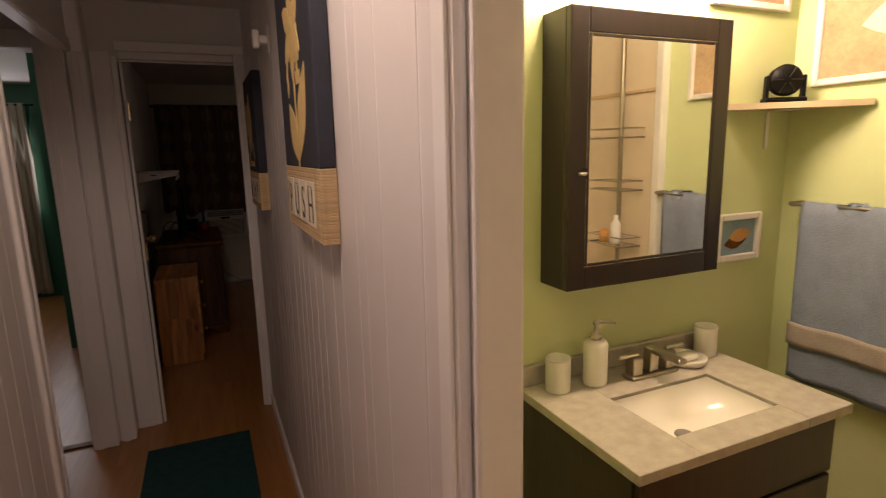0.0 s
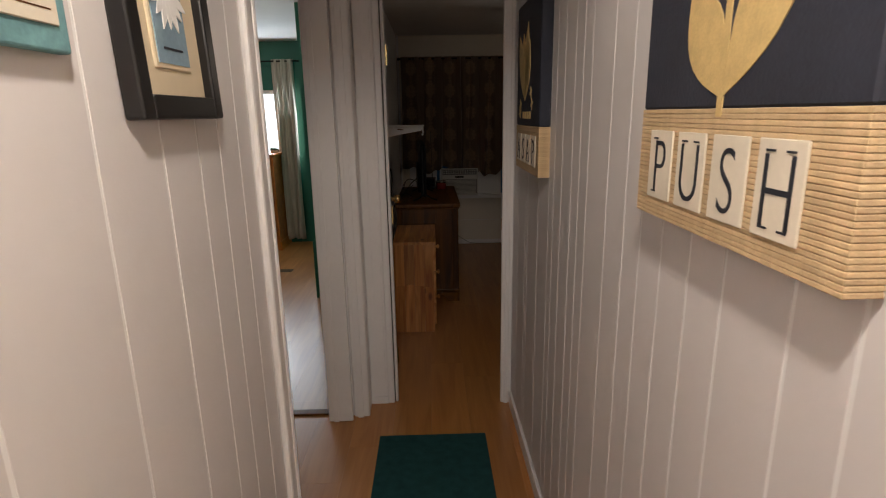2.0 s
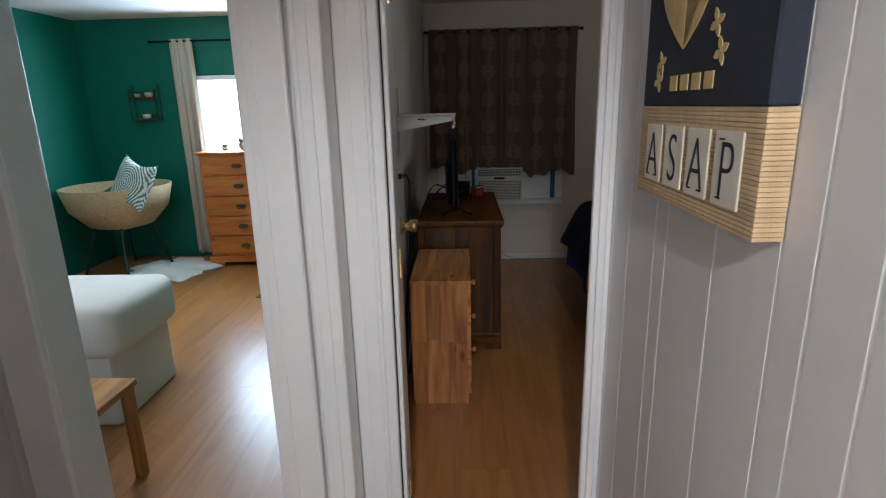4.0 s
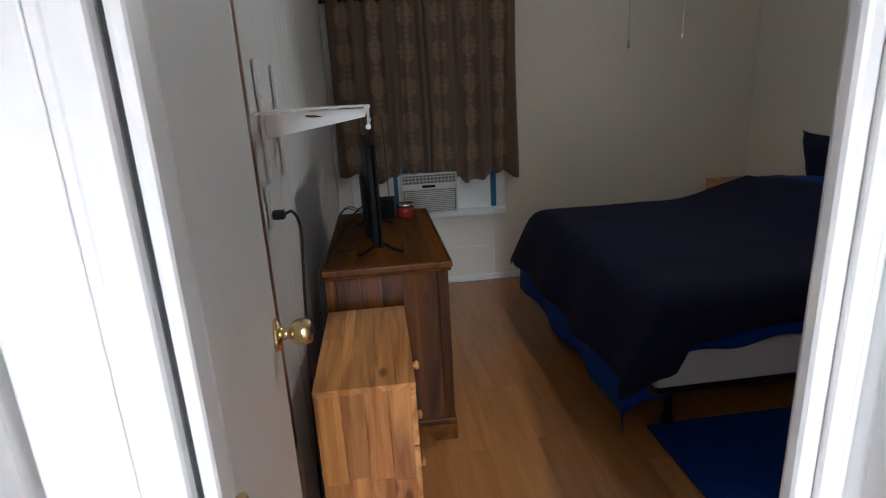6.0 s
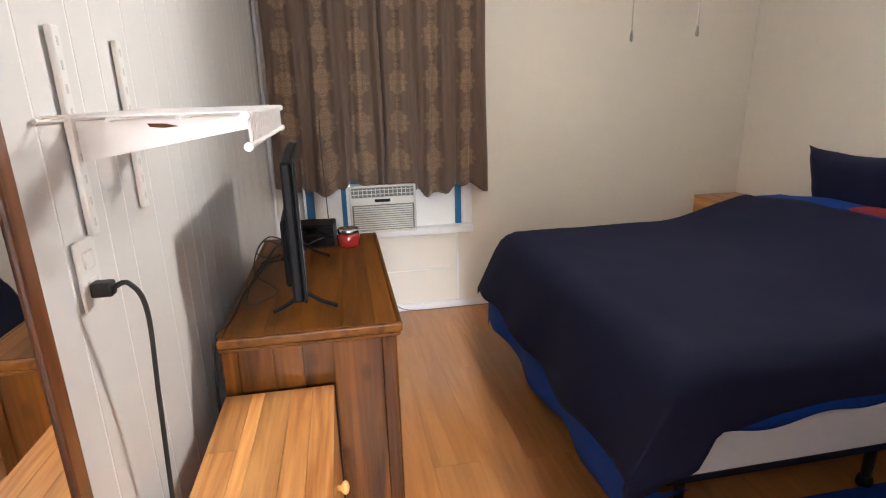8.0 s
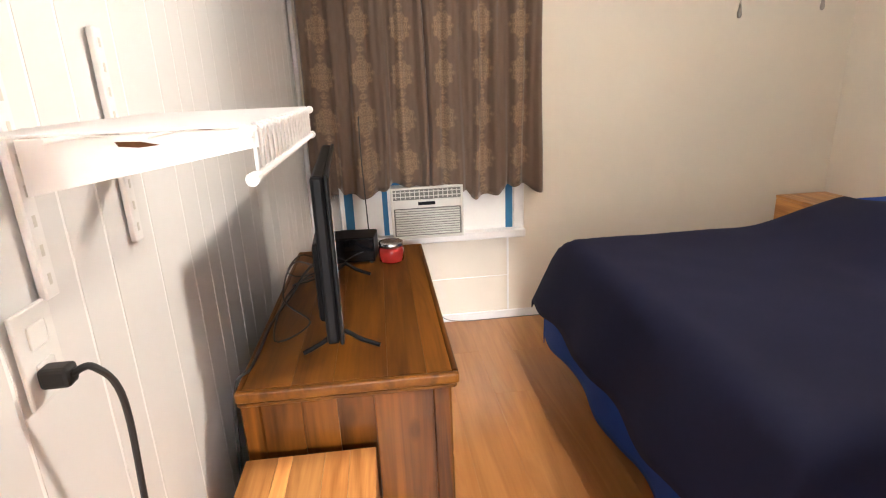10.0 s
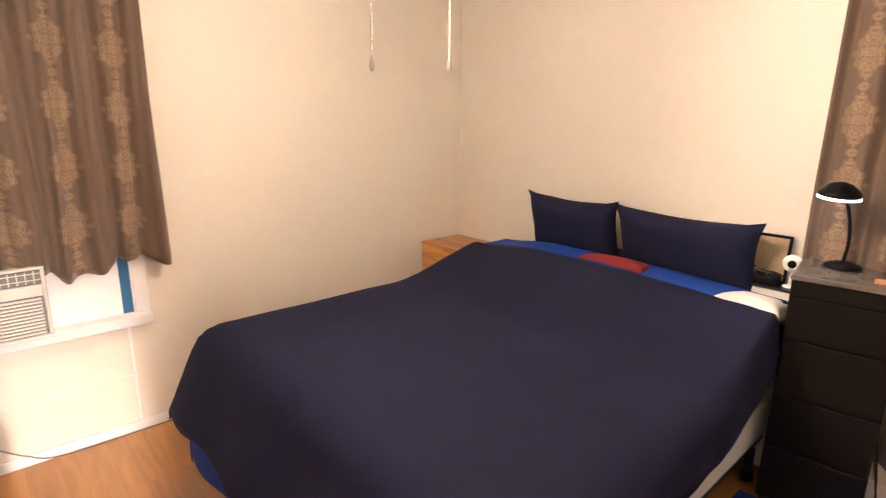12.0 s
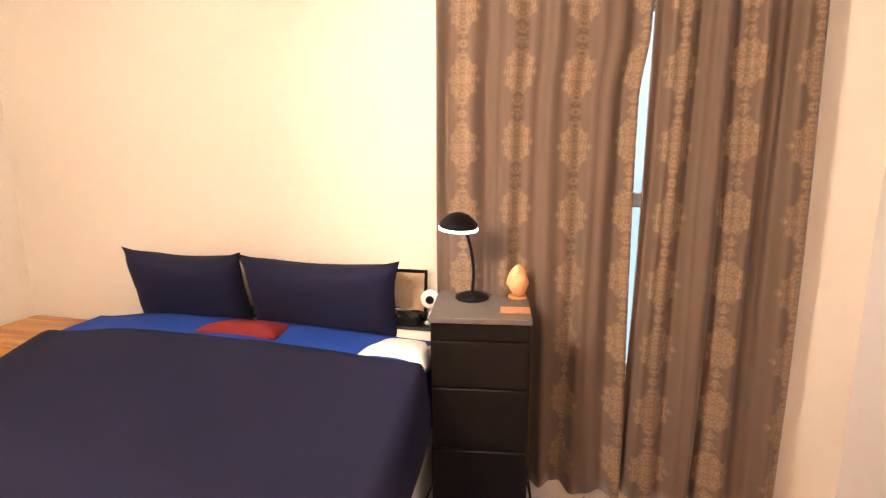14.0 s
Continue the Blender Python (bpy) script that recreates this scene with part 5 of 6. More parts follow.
daisy_frame()
teal_frame()
flag()
sensor()
solo("runner_rug", box(-0.62, -0.12, -1.25, -0.365, 0, 0.007, 0.003, 2), M_teal, "dark teal runner rug on the hall floor", "rug", z=0.001)
# fixture for the added hall lamp, always out of view
hl = thing("hall_ceiling_light", "unseen white ceiling fixture added for the hall's fill light", "lamp", -0.36, -2.58, CEIL)
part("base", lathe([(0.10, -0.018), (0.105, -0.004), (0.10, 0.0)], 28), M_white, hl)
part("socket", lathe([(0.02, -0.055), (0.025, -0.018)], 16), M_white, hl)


# ---- bathroom ----
def vanity():
    v = thing("vanity", "dark espresso vanity cabinet with drawers", "cabinet", 0.53, -2.51, 0)
    w, d = 0.665, 0.445
    part("body", box(0, w, 0.02, d, 0.09, 0.70), M_espresso, v)
    for b in ((0, 0.016, 0.02, d), (w - 0.016, w, 0.02, d), (0.016, w - 0.016, 0.02, 0.036)):
        part("upper_panel", box(*b, 0.70, 0.832), M_espresso, v)
    part("toe_kick", box(0.02, w - 0.02, 0.06, d, 0, 0.09), M_black, v)
    for z0, z1 in ((0.10, 0.40), (0.41, 0.66), (0.67, 0.825)):
        part("drawer", box(0.006, w - 0.006, 0.0, 0.019, z0, z1, 0.004, 2), M_espresso, v)
    c = thing("countertop", "speckled grey-beige countertop with an undermount sink", "countertop", 0, 0, 0.834)
    X0, X1, Y0, Y1 = 0.51, 1.215, -2.532, -2.064
    x0, x1, y0, y1 = 0.69, 1.045, -2.452, -2.235
    for b in ((X0, x0, Y0, Y1), (x1, X1, Y0, Y1), (x0, x1, Y0, y0), (x0, x1, y1, Y1)):
        part("slab", box(*b, 0, 0.026, 0.0015), M_stone, c)
    part("backsplash", box(X0, X1, Y1 - 0.018, Y1, 0.026, 0.085, 0.003), M_stone, c)
    bm = bmesh.new()
    rings = []
    for k in range(15):
        t = k / 14
        ins = 0.004 + 0.085 * t ** 2
        z = 0.018 - 0.088 * math.sin(t * math.pi / 2)
        a0, a1, b0, b1 = x0 + ins, x1 - ins, y0 + ins, y1 - ins
        rings.append([bm.verts.new(q) for q in ((a0, b0, z), (a1, b0, z), (a1, b1, z), (a0, b1, z))])
    for a, b in zip(rings, rings[1:]):
        for i in range(4):
            bm.faces.new((a[i], a[(i + 1) % 4], b[(i + 1) % 4], b[i]))
    bm.faces.new(rings[-1])
    bmesh.ops.recalc_face_normals(bm, faces=list(bm.faces))
    bmesh.ops.reverse_faces(bm, faces=list(bm.faces))
    part("sink", bm, M_porcelain, c, "white porcelain rectangular basin", True)
    part("drain", lathe([(0.026, -0.0705), (0.024, -0.067), (0.014, -0.065), (0.004, -0.066)], 20, cx=(x0 + x1) / 2 - 0.01, cy=(y0 + y1) / 2 + 0.01), M_acdark, c, "dark metal drain", True)
    f = thing("faucet", "brushed nickel faucet with two square handles", "faucet", 0.90, -2.165, 0.860)
    part("base", box(-0.085, 0.085, -0.024, 0.024, 0, 0.012, 0.004, 2), M_nickel, f)
    for x in (-0.062, 0.062):
        h = part("handle_post", box(x - 0.018, x + 0.018, -0.018, 0.018, 0.012, 0.066, 0.005, 2), M_nickel, f)
        part("lever", box(x - 0.06 if x < 0 else x - 0.01, x + 0.01 if x < 0 else x + 0.06, -0.009, 0.009, 0.066, 0.076, 0.003), M_nickel, h)
    part("spout_post", box(-0.016, 0.016, -0.016, 0.016, 0.012, 0.085, 0.005, 2), M_nickel, f)
    part("spout", box(-0.015, 0.015, -0.115, 0.0, 0.068, 0.084, 0.005, 2), M_nickel, f)


def bath_items():
    def ribbed(r, h):
        prof = [(r * 0.96, 0)]
        for k in range(10):
            z = h * (k + 0.5) / 10
            prof += [(r, z - h * 0.03), (r * 0.985, z + h * 0.04)]
        return prof + [(r, h - 0.003), (r * 0.93, h), (r * 0.88, h - 0.002), (r * 0.86, h * 0.12), (0.002, h * 0.11)]

    cup = solo("tumbler", lathe(ribbed(0.034, 0.095), 28), M_ceramic, "ribbed white ceramic tumbler on the countertop", "tumbler", 0.60, -2.13, 0.860, smooth=True, group="bathroom ceramics")
    copy_thing(cup, pose(1.165, -2.125, 0.860))
    s = thing("soap_dispenser", "ribbed white soap dispenser with a metal pump", "soap dispenser", 0.715, -2.145, 0.860)
    part("bottle", lathe([(0.030, 0), (0.033, 0.01), (0.033, 0.04), (0.0325, 0.045), (0.033, 0.05), (0.033, 0.085), (0.0325, 0.09), (0.033, 0.095), (0.033, 0.118), (0.027, 0.128), (0.014, 0.131)], 28), M_ceramic, s, "", True)
    part("collar", lathe([(0.014, 0.131), (0.014, 0.146), (0.006, 0.148), (0.006, 0.172), (0.010, 0.174), (0.010, 0.185), (0.003, 0.187)], 18), M_nickel, s, "brown metal pump", True)
    part("nozzle", tube([(0, 0, 0.179), (0.03, -0.01, 0.179), (0.052, -0.018, 0.175)], 0.004, 8), M_nickel, s)
    solo("soap_dish", lathe([(0.045, 0), (0.055, 0.004), (0.062, 0.022), (0.058, 0.022), (0.05, 0.010), (0.002, 0.009)], 28), M_ceramic, "shallow white soap dish with a bar of soap", "soap dish", 1.055, -2.15, 0.860, smooth=True)
    solo("soap", box(-0.036, 0.036, -0.022, 0.022, 0, 0.020, 0.009, 3), M_porcelain, "white bar of soap", "soap", 1.055, -2.15, 0.8695, smooth=True)


def medicine_cabinet():
    m = thing("medicine_cabinet", "dark wooden wall cabinet with a mirrored door", "mirror cabinet", 0.585, -2.062, 1.15)
    w, d, h = 0.54, 0.12, 0.695
    part("body", box(0, w, -d + 0.02, 0, 0, h, 0.002), M_espresso_f, m)
    part("mirror_glass", box(0.05, w - 0.05, -d + 0.002, -d + 0.006, 0.055, h - 0.055), M_mirror, m, "mirror glass")
    for b in ((0, 0.055, 0, h), (w - 0.055, w, 0, h), (0.055, w - 0.055, 0, 0.06), (0.055, w - 0.055, h - 0.06, h)):
        r = part("door_rail", box(b[0], b[1], -d, -d + 0.019, b[2], b[3], 0.003, 2), M_espresso_f, m)
    for b in ((0.055, 0.064, 0.06, h - 0.06), (w - 0.064, w - 0.055, 0.06, h - 0.06), (0.064, w - 0.064, 0.06, 0.069), (0.064, w - 0.064, h - 0.069, h - 0.06)):
        part("inner_bead", box(b[0], b[1], -d + 0.0005, -d + 0.008, b[2], b[3], 0.002), M_espresso_f, m)
    k = part("knob", lathe([(0.006, 0), (0.005, 0.008), (0.013, 0.014), (0.015, 0.022), (0.008, 0.028)], 8), M_glass, m, "faceted glass knob")
    k.matrix_basis = pose(0.028, -d, 0.30, 90, 0, 0)
    part("knob_core", lathe([(0.009, -0.004), (0.012, 0.0), (0.009, 0.004)], 10, cx=0.028, cy=-d - 0.017, cz=0.30), M_steel, m)


def bath_wall():
    s = thing("corner_shelf", "pale wooden triangular corner shelf on a white bracket", "shelf", 1.57, -2.06, 1.615)
    part("board", prism([(-0.32, 0), (0, 0), (0, -0.245), (-0.012, -0.255), (-0.315, -0.015)], 0, 0.018), M_matboard, s)
    part("bracket", prism([(-0.12, 0.0), (-0.12, -0.10), (-0.105, -0.10), (-0.105, 0.0)], -0.004, -0.0002), M_white, s)
    part("bracket_leg", box(-0.12, -0.105, -0.004, 0, -0.12, -0.004), M_white, s)
    f = thing("desk_fan", "small black fan in a U-shaped stand on the shelf", "fan", 1.445, -2.118, 1.633, -35)
    part("base", box(-0.058, 0.058, -0.03, 0.03, 0, 0.018, 0.006, 2), M_plastic, f)
    for x in (-0.056, 0.048):
        part("arm", box(x, x + 0.010, -0.014, 0.014, 0.014, 0.085, 0.003), M_plastic, f)
    h = part("housing", lathe([(0.030, -0.022), (0.046, -0.016), (0.048, 0.010), (0.044, 0.018), (0.012, 0.022)], 28), M_plastic, f, "", True)
    h.matrix_basis = pose(0, 0, 0.070, 90, 0, 0)
    for k in range(6):
        g = part("grille_bar", tube([(0.010, 0, 0), (0.044, 0, 0)], 0.0018, 6), M_blackframe, f)
        g.matrix_basis = pose(0, -0.024, 0.070, 0, 60 * k, 0)

    def picture(x, y, z, w, h, rz, label, mats):
        p = thing("framed_picture", label, "picture", x, y, z, rz)
        for b in ((-w / 2, -w / 2 + 0.02, 0, h), (w / 2 - 0.02, w / 2, 0, h), (-w / 2 + 0.02, w / 2 - 0.02, 0, 0.02), (-w / 2 + 0.02, w / 2 - 0.02, h - 0.02, h)):
            part("frame_rail", box(b[0], b[1], -0.02, 0, b[2], b[3], 0.003), M_trim, p)
        part("print", box(-w / 2 + 0.018, w / 2 - 0.018, -0.008, -0.002, 0.018, h - 0.018), mats[0], p, "sandy coloured print")
        for k, mm in enumerate(mats[1:]):
            part("printed_shape", petal(-w * 0.28 + 0.1 * k * w, h * (0.35 + 0.14 * k), w * 0.5, h * 0.28, 0.15, -0.0085 - 0.0004 * k, tip=0.9), mm, p)
        return p

    picture(1.345, -2.062, 1.135, 0.205, 0.155, 0, "small white-framed landscape print", (M_bluepaper, M_oak, M_knobwood))
    picture(1.33, -2.062, 1.915, 0.34, 0.26, 0, "white-framed sandy beach print", (M_sand, M_matboard))
    picture(1.568, -2.42, 1.685, 0.58, 0.45, -90, "large white-framed sandy beach print", (M_sand, M_card, M_bluepaper))
    r = thing("towel_bar", "dark metal towel bar on the lime green wall", "towel bar", 1.57, -2.12, 1.315)
    part("bar", tube([(-0.05, 0, 0), (-0.05, -0.70, 0)], 0.007, 10), M_nickel, r)
    for y in (-0.012, -0.69):
        part("post", tube([(0, y, 0), (-0.052, y, 0)], 0.009, 10), M_nickel, r)

    def towel(u, v):
        s = -0.6 + 1.12 * v
        y = -2.165 - 0.60 * u
        side = -1 if s < 0 else 1
        z = 1.325 - abs(s) * 0.98
        out = (0.016 if s < 0 else 0.012) * min(1, abs(s) * 20)
        return (1.52 - (out + 0.008 * math.sin(u * 19 + 1.5 * s)) * (1 if s < 0 else -0.6), y, z if abs(s) > 0.03 else 1.325)

    solo("towel", sheet(towel, 40, 50, None, 0.006), M_towel, "blue-grey bath towel folded over the bar", "towel", smooth=True)
    bm = sheet(lambda u, v: (1.4975 - 0.008 * math.sin(u * 19 - 0.5), -2.163 - 0.604 * u, 0.93 - 0.075 * v), 40, 5, None, 0.004)
    solo("towel_band", bm, M_towel_band, "fringed tan band across the blue-grey towel", "towel", smooth=True)
    sh = walls("trim_shower", [(1.555, 1.57, -4.1, -2.86, 0.0, 2.1), (0.098, 1.555, -4.1, -4.085, 0, 2.1)], M_surround, "beige shower surround panels")
    casing("trim_shower_edge", [(1.53, 1.57, -2.86, -2.82, 0, 2.12)], "white edge strip of the shower", M_white)
    walls("trim_shower_rail", [(1.548, 1.555, -4.08, -2.86, 1.74, 1.755)], M_jute, "ledge line of the shower surround")
    c = thing("shower_caddy", "tension pole shower caddy with wire baskets", "shower caddy", 1.50, -3.02, 0)
    part("pole", tube([(0, 0, 0.0), (0, 0, 2.29)], 0.011, 10), M_nickel, c)
    for z in (1.55, 1.32, 1.07):
        bk = part("basket", tube([(-0.02, -0.11, z), (0.03, -0.11, z), (0.03, 0.11, z), (-0.08, 0.11, z), (-0.08, -0.11, z), (-0.02, -0.11, z)], 0.004, 6), M_nickel, c)
        part("basket_rim", tube([(-0.02, -0.11, z + 0.04), (0.03, -0.11, z + 0.04), (0.03, 0.11, z + 0.04), (-0.08, 0.11, z + 0.04), (-0.08, -0.11, z + 0.04), (-0.02, -0.11, z + 0.04)], 0.003, 6), M_nickel, bk)
        for k in range(6):
            part("wire", tube([(-0.08, -0.09 + 0.036 * k, z), (0.03, -0.09 + 0.036 * k, z)], 0.002, 5), M_nickel, bk)
    solo("bottle", lathe([(0.022, 0), (0.024, 0.01), (0.024, 0.09), (0.010, 0.11), (0.010, 0.13)], 18), M_white, "white shampoo bottle in the basket", "bottle", 1.455, -2.985, 1.076, smooth=True)
    solo("bottle", lathe([(0.02, 0), (0.022, 0.01), (0.022, 0.05), (0.010, 0.06)], 18), M_knobwood, "small orange bottle in the basket", "bottle", 1.455, -3.06, 1.076, smooth=True)
    v = thing("vanity_light", "bar of warm bulbs above the mirror cabinet", "lamp", 0.86, -2.062, 2.05)
    part("plate", box(-0.30, 0.30, -0.02, 0, -0.04, 0.04, 0.006, 2), M_nickel, v)
    for k in range(3):
        g = part("socket", lathe([(0.02, 0), (0.022, 0.05), (0.012, 0.055)], 16), M_nickel, v)
        g.matrix_basis = pose(-0.2 + 0.2 * k, -0.02, 0, 90, 0, 0)


# the bathroom's things are laid out from a mark of their own; set them down in the plan
others = set(scene.objects)
vanity()
bath_items()
medicine_cabinet()
bath_wall()
for ob in set(scene.objects) - others:
    if ob.parent is None:
        ob.matrix_basis = Matrix.Translation((0.015, -0.075, 0)) @ ob.matrix_basis


# ---- green room ----
def green_dresser():
    d = thing("chest_of_drawers", "honey-coloured knotty pine chest of five drawers", "chest of drawers", -2.795, 3.375, 0)
    w, dp, h = 0.735, 0.42, 1.085
    part("body", box(0.02, w - 0.02, 0.02, dp, 0.10, h - 0.025), M_orange, d)
    part("top", box(-0.01, w + 0.01, -0.01, dp, h - 0.025, h, 0.008, 2), M_orange, d)
    part("plinth", prism([(0, 0), (0.12, 0), (0.15, 0.045), (w - 0.15, 0.045), (w - 0.12, 0), (w, 0), (w, 0.10), (0, 0.10)], 0.0, 0.03, plane="xz"), M_orange, d)
    part("plinth_side", box(0.0, 0.03, 0.03, dp, 0, 0.10), M_orange, d)
    part("plinth_side", box(w - 0.03, w, 0.03, dp, 0, 0.10), M_orange, d)
    zs = [0.115, 0.30, 0.49, 0.68, 0.87, 1.05]
    for a, b in zip(zs, zs[1:]):
        f = part("drawer", box(0.04, w - 0.04, 0.0, 0.022, a + 0.004, b - 0.004, 0.008, 2), M_orange, d)
        zm = (a + b) / 2
        part("handle_plate", prism([(w / 2 - 0.055, zm), (w / 2 - 0.03, zm + 0.018), (w / 2 + 0.03, zm + 0.018), (w / 2 + 0.055, zm), (w / 2 + 0.02, zm - 0.016), (w / 2 - 0.02, zm - 0.016)], -0.004, -0.0002, plane="xz"), M_bronze, f, "dark bronze handle plate")
        part("handle_bail", tube(smooth_path([(w / 2 - 0.04, -0.006, zm), (w / 2 - 0.03, -0.016, zm - 0.018), (w / 2 + 0.03, -0.016, zm - 0.018), (w / 2 + 0.04, -0.006, zm)], 5), 0.004, 6), M_bronze, f)


def plant(x, y, z, r, label, seed, pot=True):
    p = thing("potted_plant", label, "plant", x, y, z)
    rnd = random.Random(seed)
    part("pot", lathe([(r * 0.55, 0), (r * 0.75, r * 0.3), (r * 0.8, r * 0.8), (r * 0.7, r * 0.85), (r * 0.66, r * 0.7)], 20), M_pot, p, "", True)
    bm = bmesh.new()
    for k in range(46):
        a, e = rnd.uniform(0, 6.28), rnd.uniform(0.2, 1.4)
        l = r * rnd.uniform(0.6, 1.25)
        b = Vector((math.cos(a) * r * 0.35, math.sin(a) * r * 0.35, r * 0.75))
        t = b + Vector((math.cos(a) * math.cos(e), math.sin(a) * math.cos(e), math.sin(e))) * l * 0.8
        s = Vector((-math.sin(a), math.cos(a), 0)) * r * 0.13
        m = (b + t) / 2 + Vector((0, 0, r * 0.1))
        v = [bm.verts.new(q) for q in (b, m + s, t, m - s)]
        bm.faces.new(v)
    part("leaves", bm, M_leaf, p, "bluish green leaves")


def green_room():
    green_dresser()
    plant(-2.40, 3.58, 1.085, 0.085, "bushy plant in a woven pot on the chest", 3)
    plant(-2.62, 3.62, 1.085, 0.04, "tiny plant in a pale pot", 5)
    plant(-2.13, 3.62, 1.085, 0.045, "tiny plant in a pale pot", 8)
    plant(-2.09, 3.60, 1.085, 0.04, "tiny plant in a pale pot", 9)
    w = thing("window_3", "bright white window in the green wall", "window", 0, 3.80, 0)
    w["kind"] = "structure"
    for b in ((-2.93, -2.89, 0.95, 1.775), (-2.09, -2.05, 0.95, 1.775), (-2.89, -2.09, 0.95, 0.99), (-2.89, -2.09, 1.735, 1.775)):
        part("frame", box(b[0], b[1], -0.012, 0.05, b[2], b[3], 0.003), M_white, w)
    part("pane", box(-2.89, -2.09, 0.02, 0.025, 0.99, 1.735), M_glass, w).visible_shadow = False
    gn = lambda s, off, z: (s, 3.71 + off, z)
    curtain("curtain", -3.07, -2.86, 0.06, 2.10, gn, "beige curtain hanging beside the green room window", 3, 0.03, 31, M_beige, 0.01, 1.5, "beige curtains")
    curtain("curtain", -2.10, -1.86, 0.06, 2.10, gn, "beige curtain hanging beside the green room window", 3, 0.03, 32, M_beige, 0.01, 1.5, "beige curtains")
    rod("curtain_rod", (-3.24, 3.715, 2.08), (-1.8, 3.715, 2.08), "black curtain rod in the green room")
    casing("trim_green_panel", [(-2.93, -2.05, 3.788, 3.80, 2.02, 2.035), (-2.62, -2.61, 3.792, 3.80, 1.775, 2.02), (-2.25, -2.24, 3.792, 3.80, 1.775, 2.02)], "dark green panel strips above the window", M_green, 0.002)
    s = thing("wall_shelf", "small wire and wood wall shelf with plants", "shelf", -3.40, 3.80, 1.38)
    for z in (0.0, 0.20):
        part("shelf_board", box(-0.13, 0.13, -0.10, 0, z, z + 0.012, 0.002), M_oak, s)
    for x in (-0.128, 0.128):
        part("side_wire", tube([(x, -0.01, -0.02), (x, -0.01, 0.33), (x, -0.095, 0.25), (x, -0.095, 0.0)], 0.004, 6), M_black, s)
    plant(-3.35, 3.745, 1.592, 0.05, "small plant on the wall shelf", 12)
    plant(-3.46, 3.745, 1.592, 0.04, "small plant on the wall shelf", 13)
    plant(-3.40, 3.745, 1.392, 0.05, "small plant on the wall shelf", 14)
    casing("trim_floor_vent", [(-2.02, -1.74, 2.48, 2.58, 0, 0.004)], "dark brown floor vent", M_bronze, 0.001)
    # fluffy white rug
    rnd = random.Random(4)

    def fluff(u, v):
        a = 2 * math.pi * u
        r = v * (0.36 + 0.05 * math.sin(5 * a) + 0.03 * math.sin(11 * a))
        return (-3.12 + r * math.cos(a) * 1.1, 3.28 + r * math.sin(a), 0.004 + 0.05 * (1 - v ** 4) + 0.018 * noise.noise((9 * math.cos(a) * v, 9 * math.sin(a) * v, 0.5)))

    solo("fur_rug", sheet(fluff, 60, 14), M_white_cloth, "shaggy white fur rug on the laminate floor", "rug", smooth=True)
    # hanging chair with cushions
    c = thing("egg_chair", "wicker bowl chair on a black stand with cushions", "chair", -3.48, 3.22, 0)
    prof = [(0.05, 0.42), (0.26, 0.47), (0.40, 0.62), (0.45, 0.82), (0.43, 0.82), (0.38, 0.64), (0.24, 0.50), (0.03, 0.45)]
    part("bowl", lathe(prof, 28), M_jute, c, "tan wicker bowl", True)
    for a in (0.4, 2.0, 3.6, 5.2):
        part("leg", tube([(0.22 * math.cos(a), 0.22 * math.sin(a), 0.47), (0.36 * math.cos(a), 0.36 * math.sin(a), 0.03)], 0.012, 8), M_black, c)
    pillow("green seat cushion in the wicker chair", M_olive, 0.5, 0.5, 0.18, pose(-3.46, 3.16, 0.70, -62, 0, -35), "cushion")
    q = pillow("white cushion with a green mandala print", M_mandala, 0.44, 0.44, 0.15, pose(-3.20, 3.02, 0.86, -24, 12, -28), "cushion")
    # bed corner with a pale spread, and the bench in front of it
    b = thing("bed", "low bed under a pale grey bedspread", "bed", 0, 0, 0)
    part("mattress", box(-3.9, -2.10, 0.69, 1.24, 0.25, 0.57, 0.09, 4), M_white_cloth, b, "", True)
    part("bedspread", box(-3.92, -1.95, 0.67, 1.27, 0.34, 0.60, 0.07, 5), M_ticking, b, "pale grey woven bedspread", True)
    part("skirt", box(-3.88, -2.00, 0.70, 1.22, 0.0, 0.42, 0.02, 2), M_white_cloth, b)
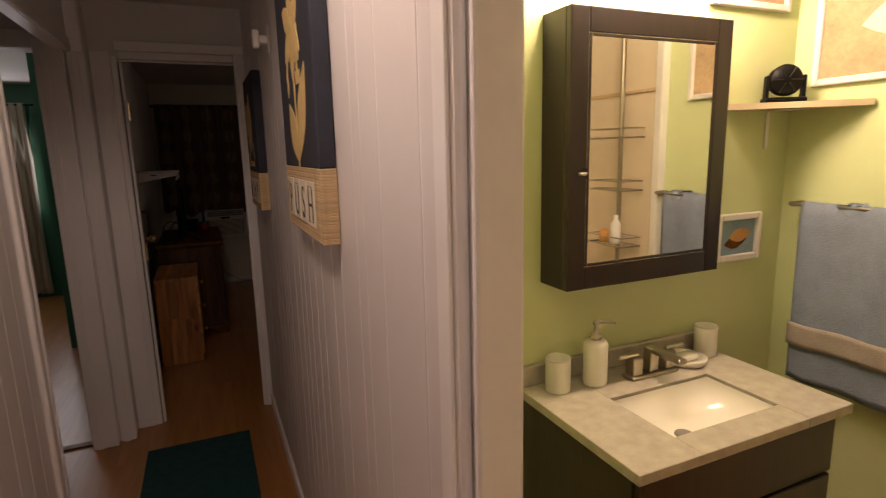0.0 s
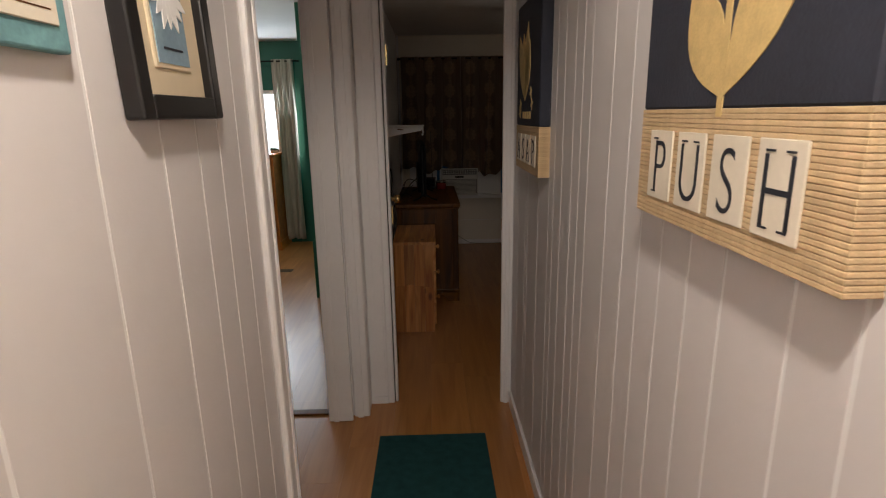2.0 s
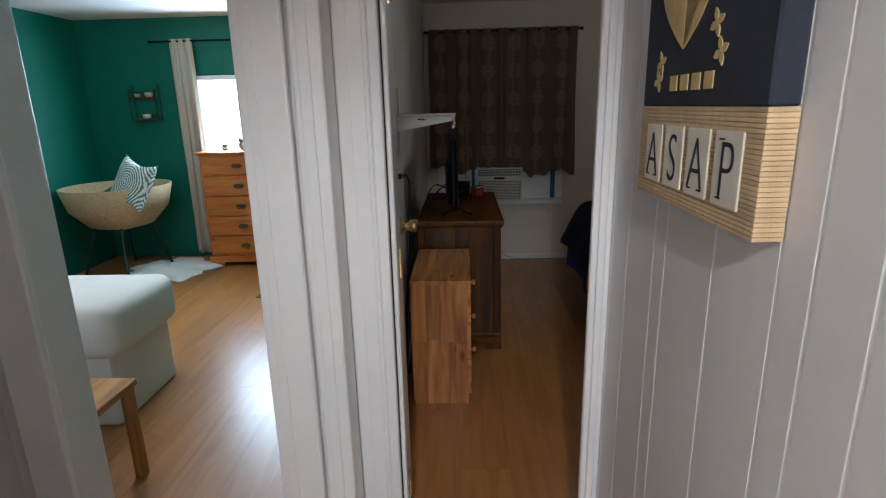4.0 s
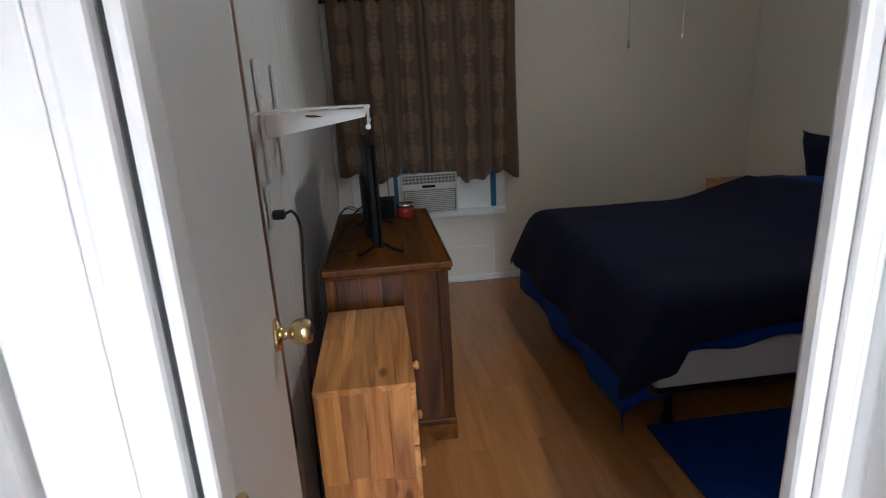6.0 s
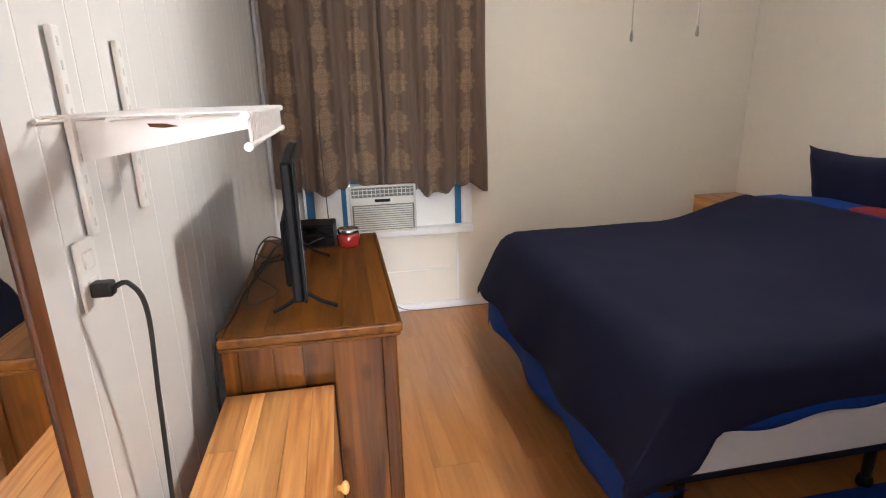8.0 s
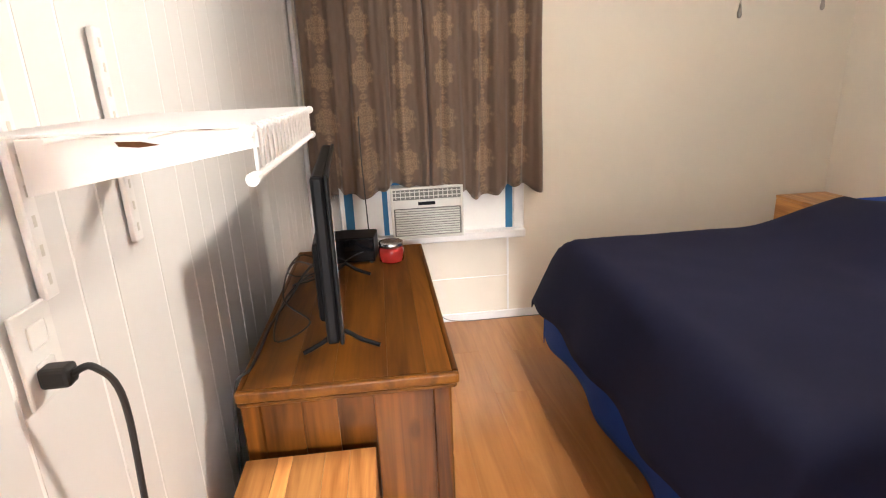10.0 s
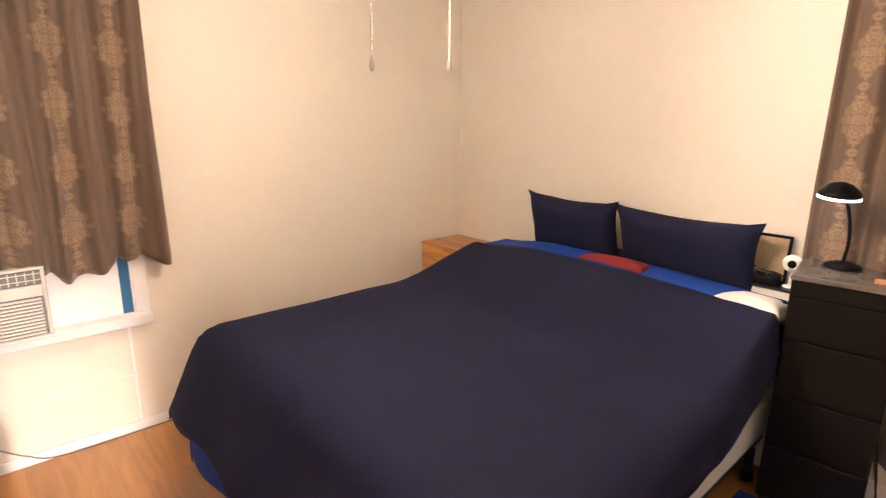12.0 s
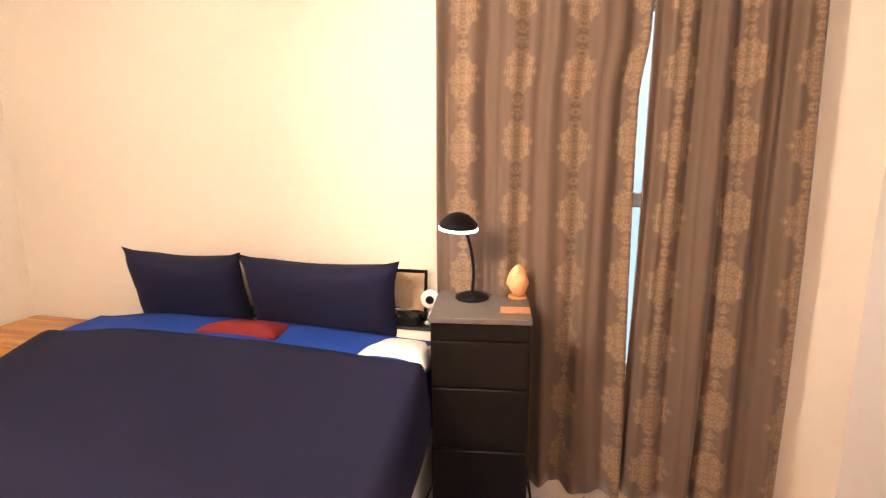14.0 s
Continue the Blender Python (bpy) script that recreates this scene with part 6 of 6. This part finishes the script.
    n = thing("bench", "light pine bench at the end of the bed", "bench", -1.665, 0.08, 0)
    part("seat", box(-0.9, 0.0, 0, 0.30, 0.40, 0.43, 0.006, 2), M_pine, n)
    for x in (-0.05, -0.88):
        for y in (0.01, 0.25):
            part("leg", box(x, x + 0.04, y, y + 0.04, 0, 0.40, 0.004), M_pine_z, n)
    ceiling_fan(-2.20, 1.30, "ceiling fan with brown wooden blades in the green room", blade_mat=M_oak, spin=8)


green_room()

# ---- boards and planks of the setting ----
planks(wall_hall_east, board_edges(-2.76, -0.094, 1, (-2.68, -2.494, -2.384, -2.325, -2.178, -2.081, -1.939, -1.839, -1.737, -1.641, -1.553, -1.435, -1.276, -1.20, -1.121, -1.009, -0.911, -0.842, -0.666, -0.463, -0.40, -0.224)), 0.044, -1)
planks(wall_hall_east, board_edges(-4.6, -3.705, 2), 0.044, -1)
planks(wall_hall_west, board_edges(-4.6, -1.40, 3, (-4.4, -4.2, -4.0, -3.8, -3.68, -3.5, -3.3, -3.15, -3.0, -2.8, -2.65, -2.5, -2.36, -2.267, -2.185, -1.971, -1.806, -1.68, -1.584, -1.48)), -0.7535, 1)
planks(wall_bedroom_west, board_edges(-0.003, 3.49, 4, (0.25, 0.4, 0.6, 0.72, 0.9, 1.005, 1.176, 1.273, 1.437, 1.601, 1.706, 1.788, 1.907, 2.019, 2.186, 2.3, 2.47, 2.6, 2.8, 2.9, 3.0, 3.2, 3.36)), -0.695, 1, 0.06, paint=M_bwall)
plank = mesh_of(box(0.0001, 0.1899, 0.0001, 1.1999, -0.012, 0.0, 0.0005), "plank", M_floor)
rows = random.Random(5)
for i in range(35):
    shift = rows.uniform(0, 1.2)
    for j in range(11):
        y = -7.9 + shift + 1.2 * j
        length = min(y + 1.2, 3.85) - y
        if length < 0.1 or y < -6.79:
            continue
        ob = new("plank", plank)
        ob.parent = floor
        ob.matrix_basis = pose(-3.985 + 0.19 * i, y, 0) @ Matrix.Diagonal((1, length / 1.2, 1, 1))
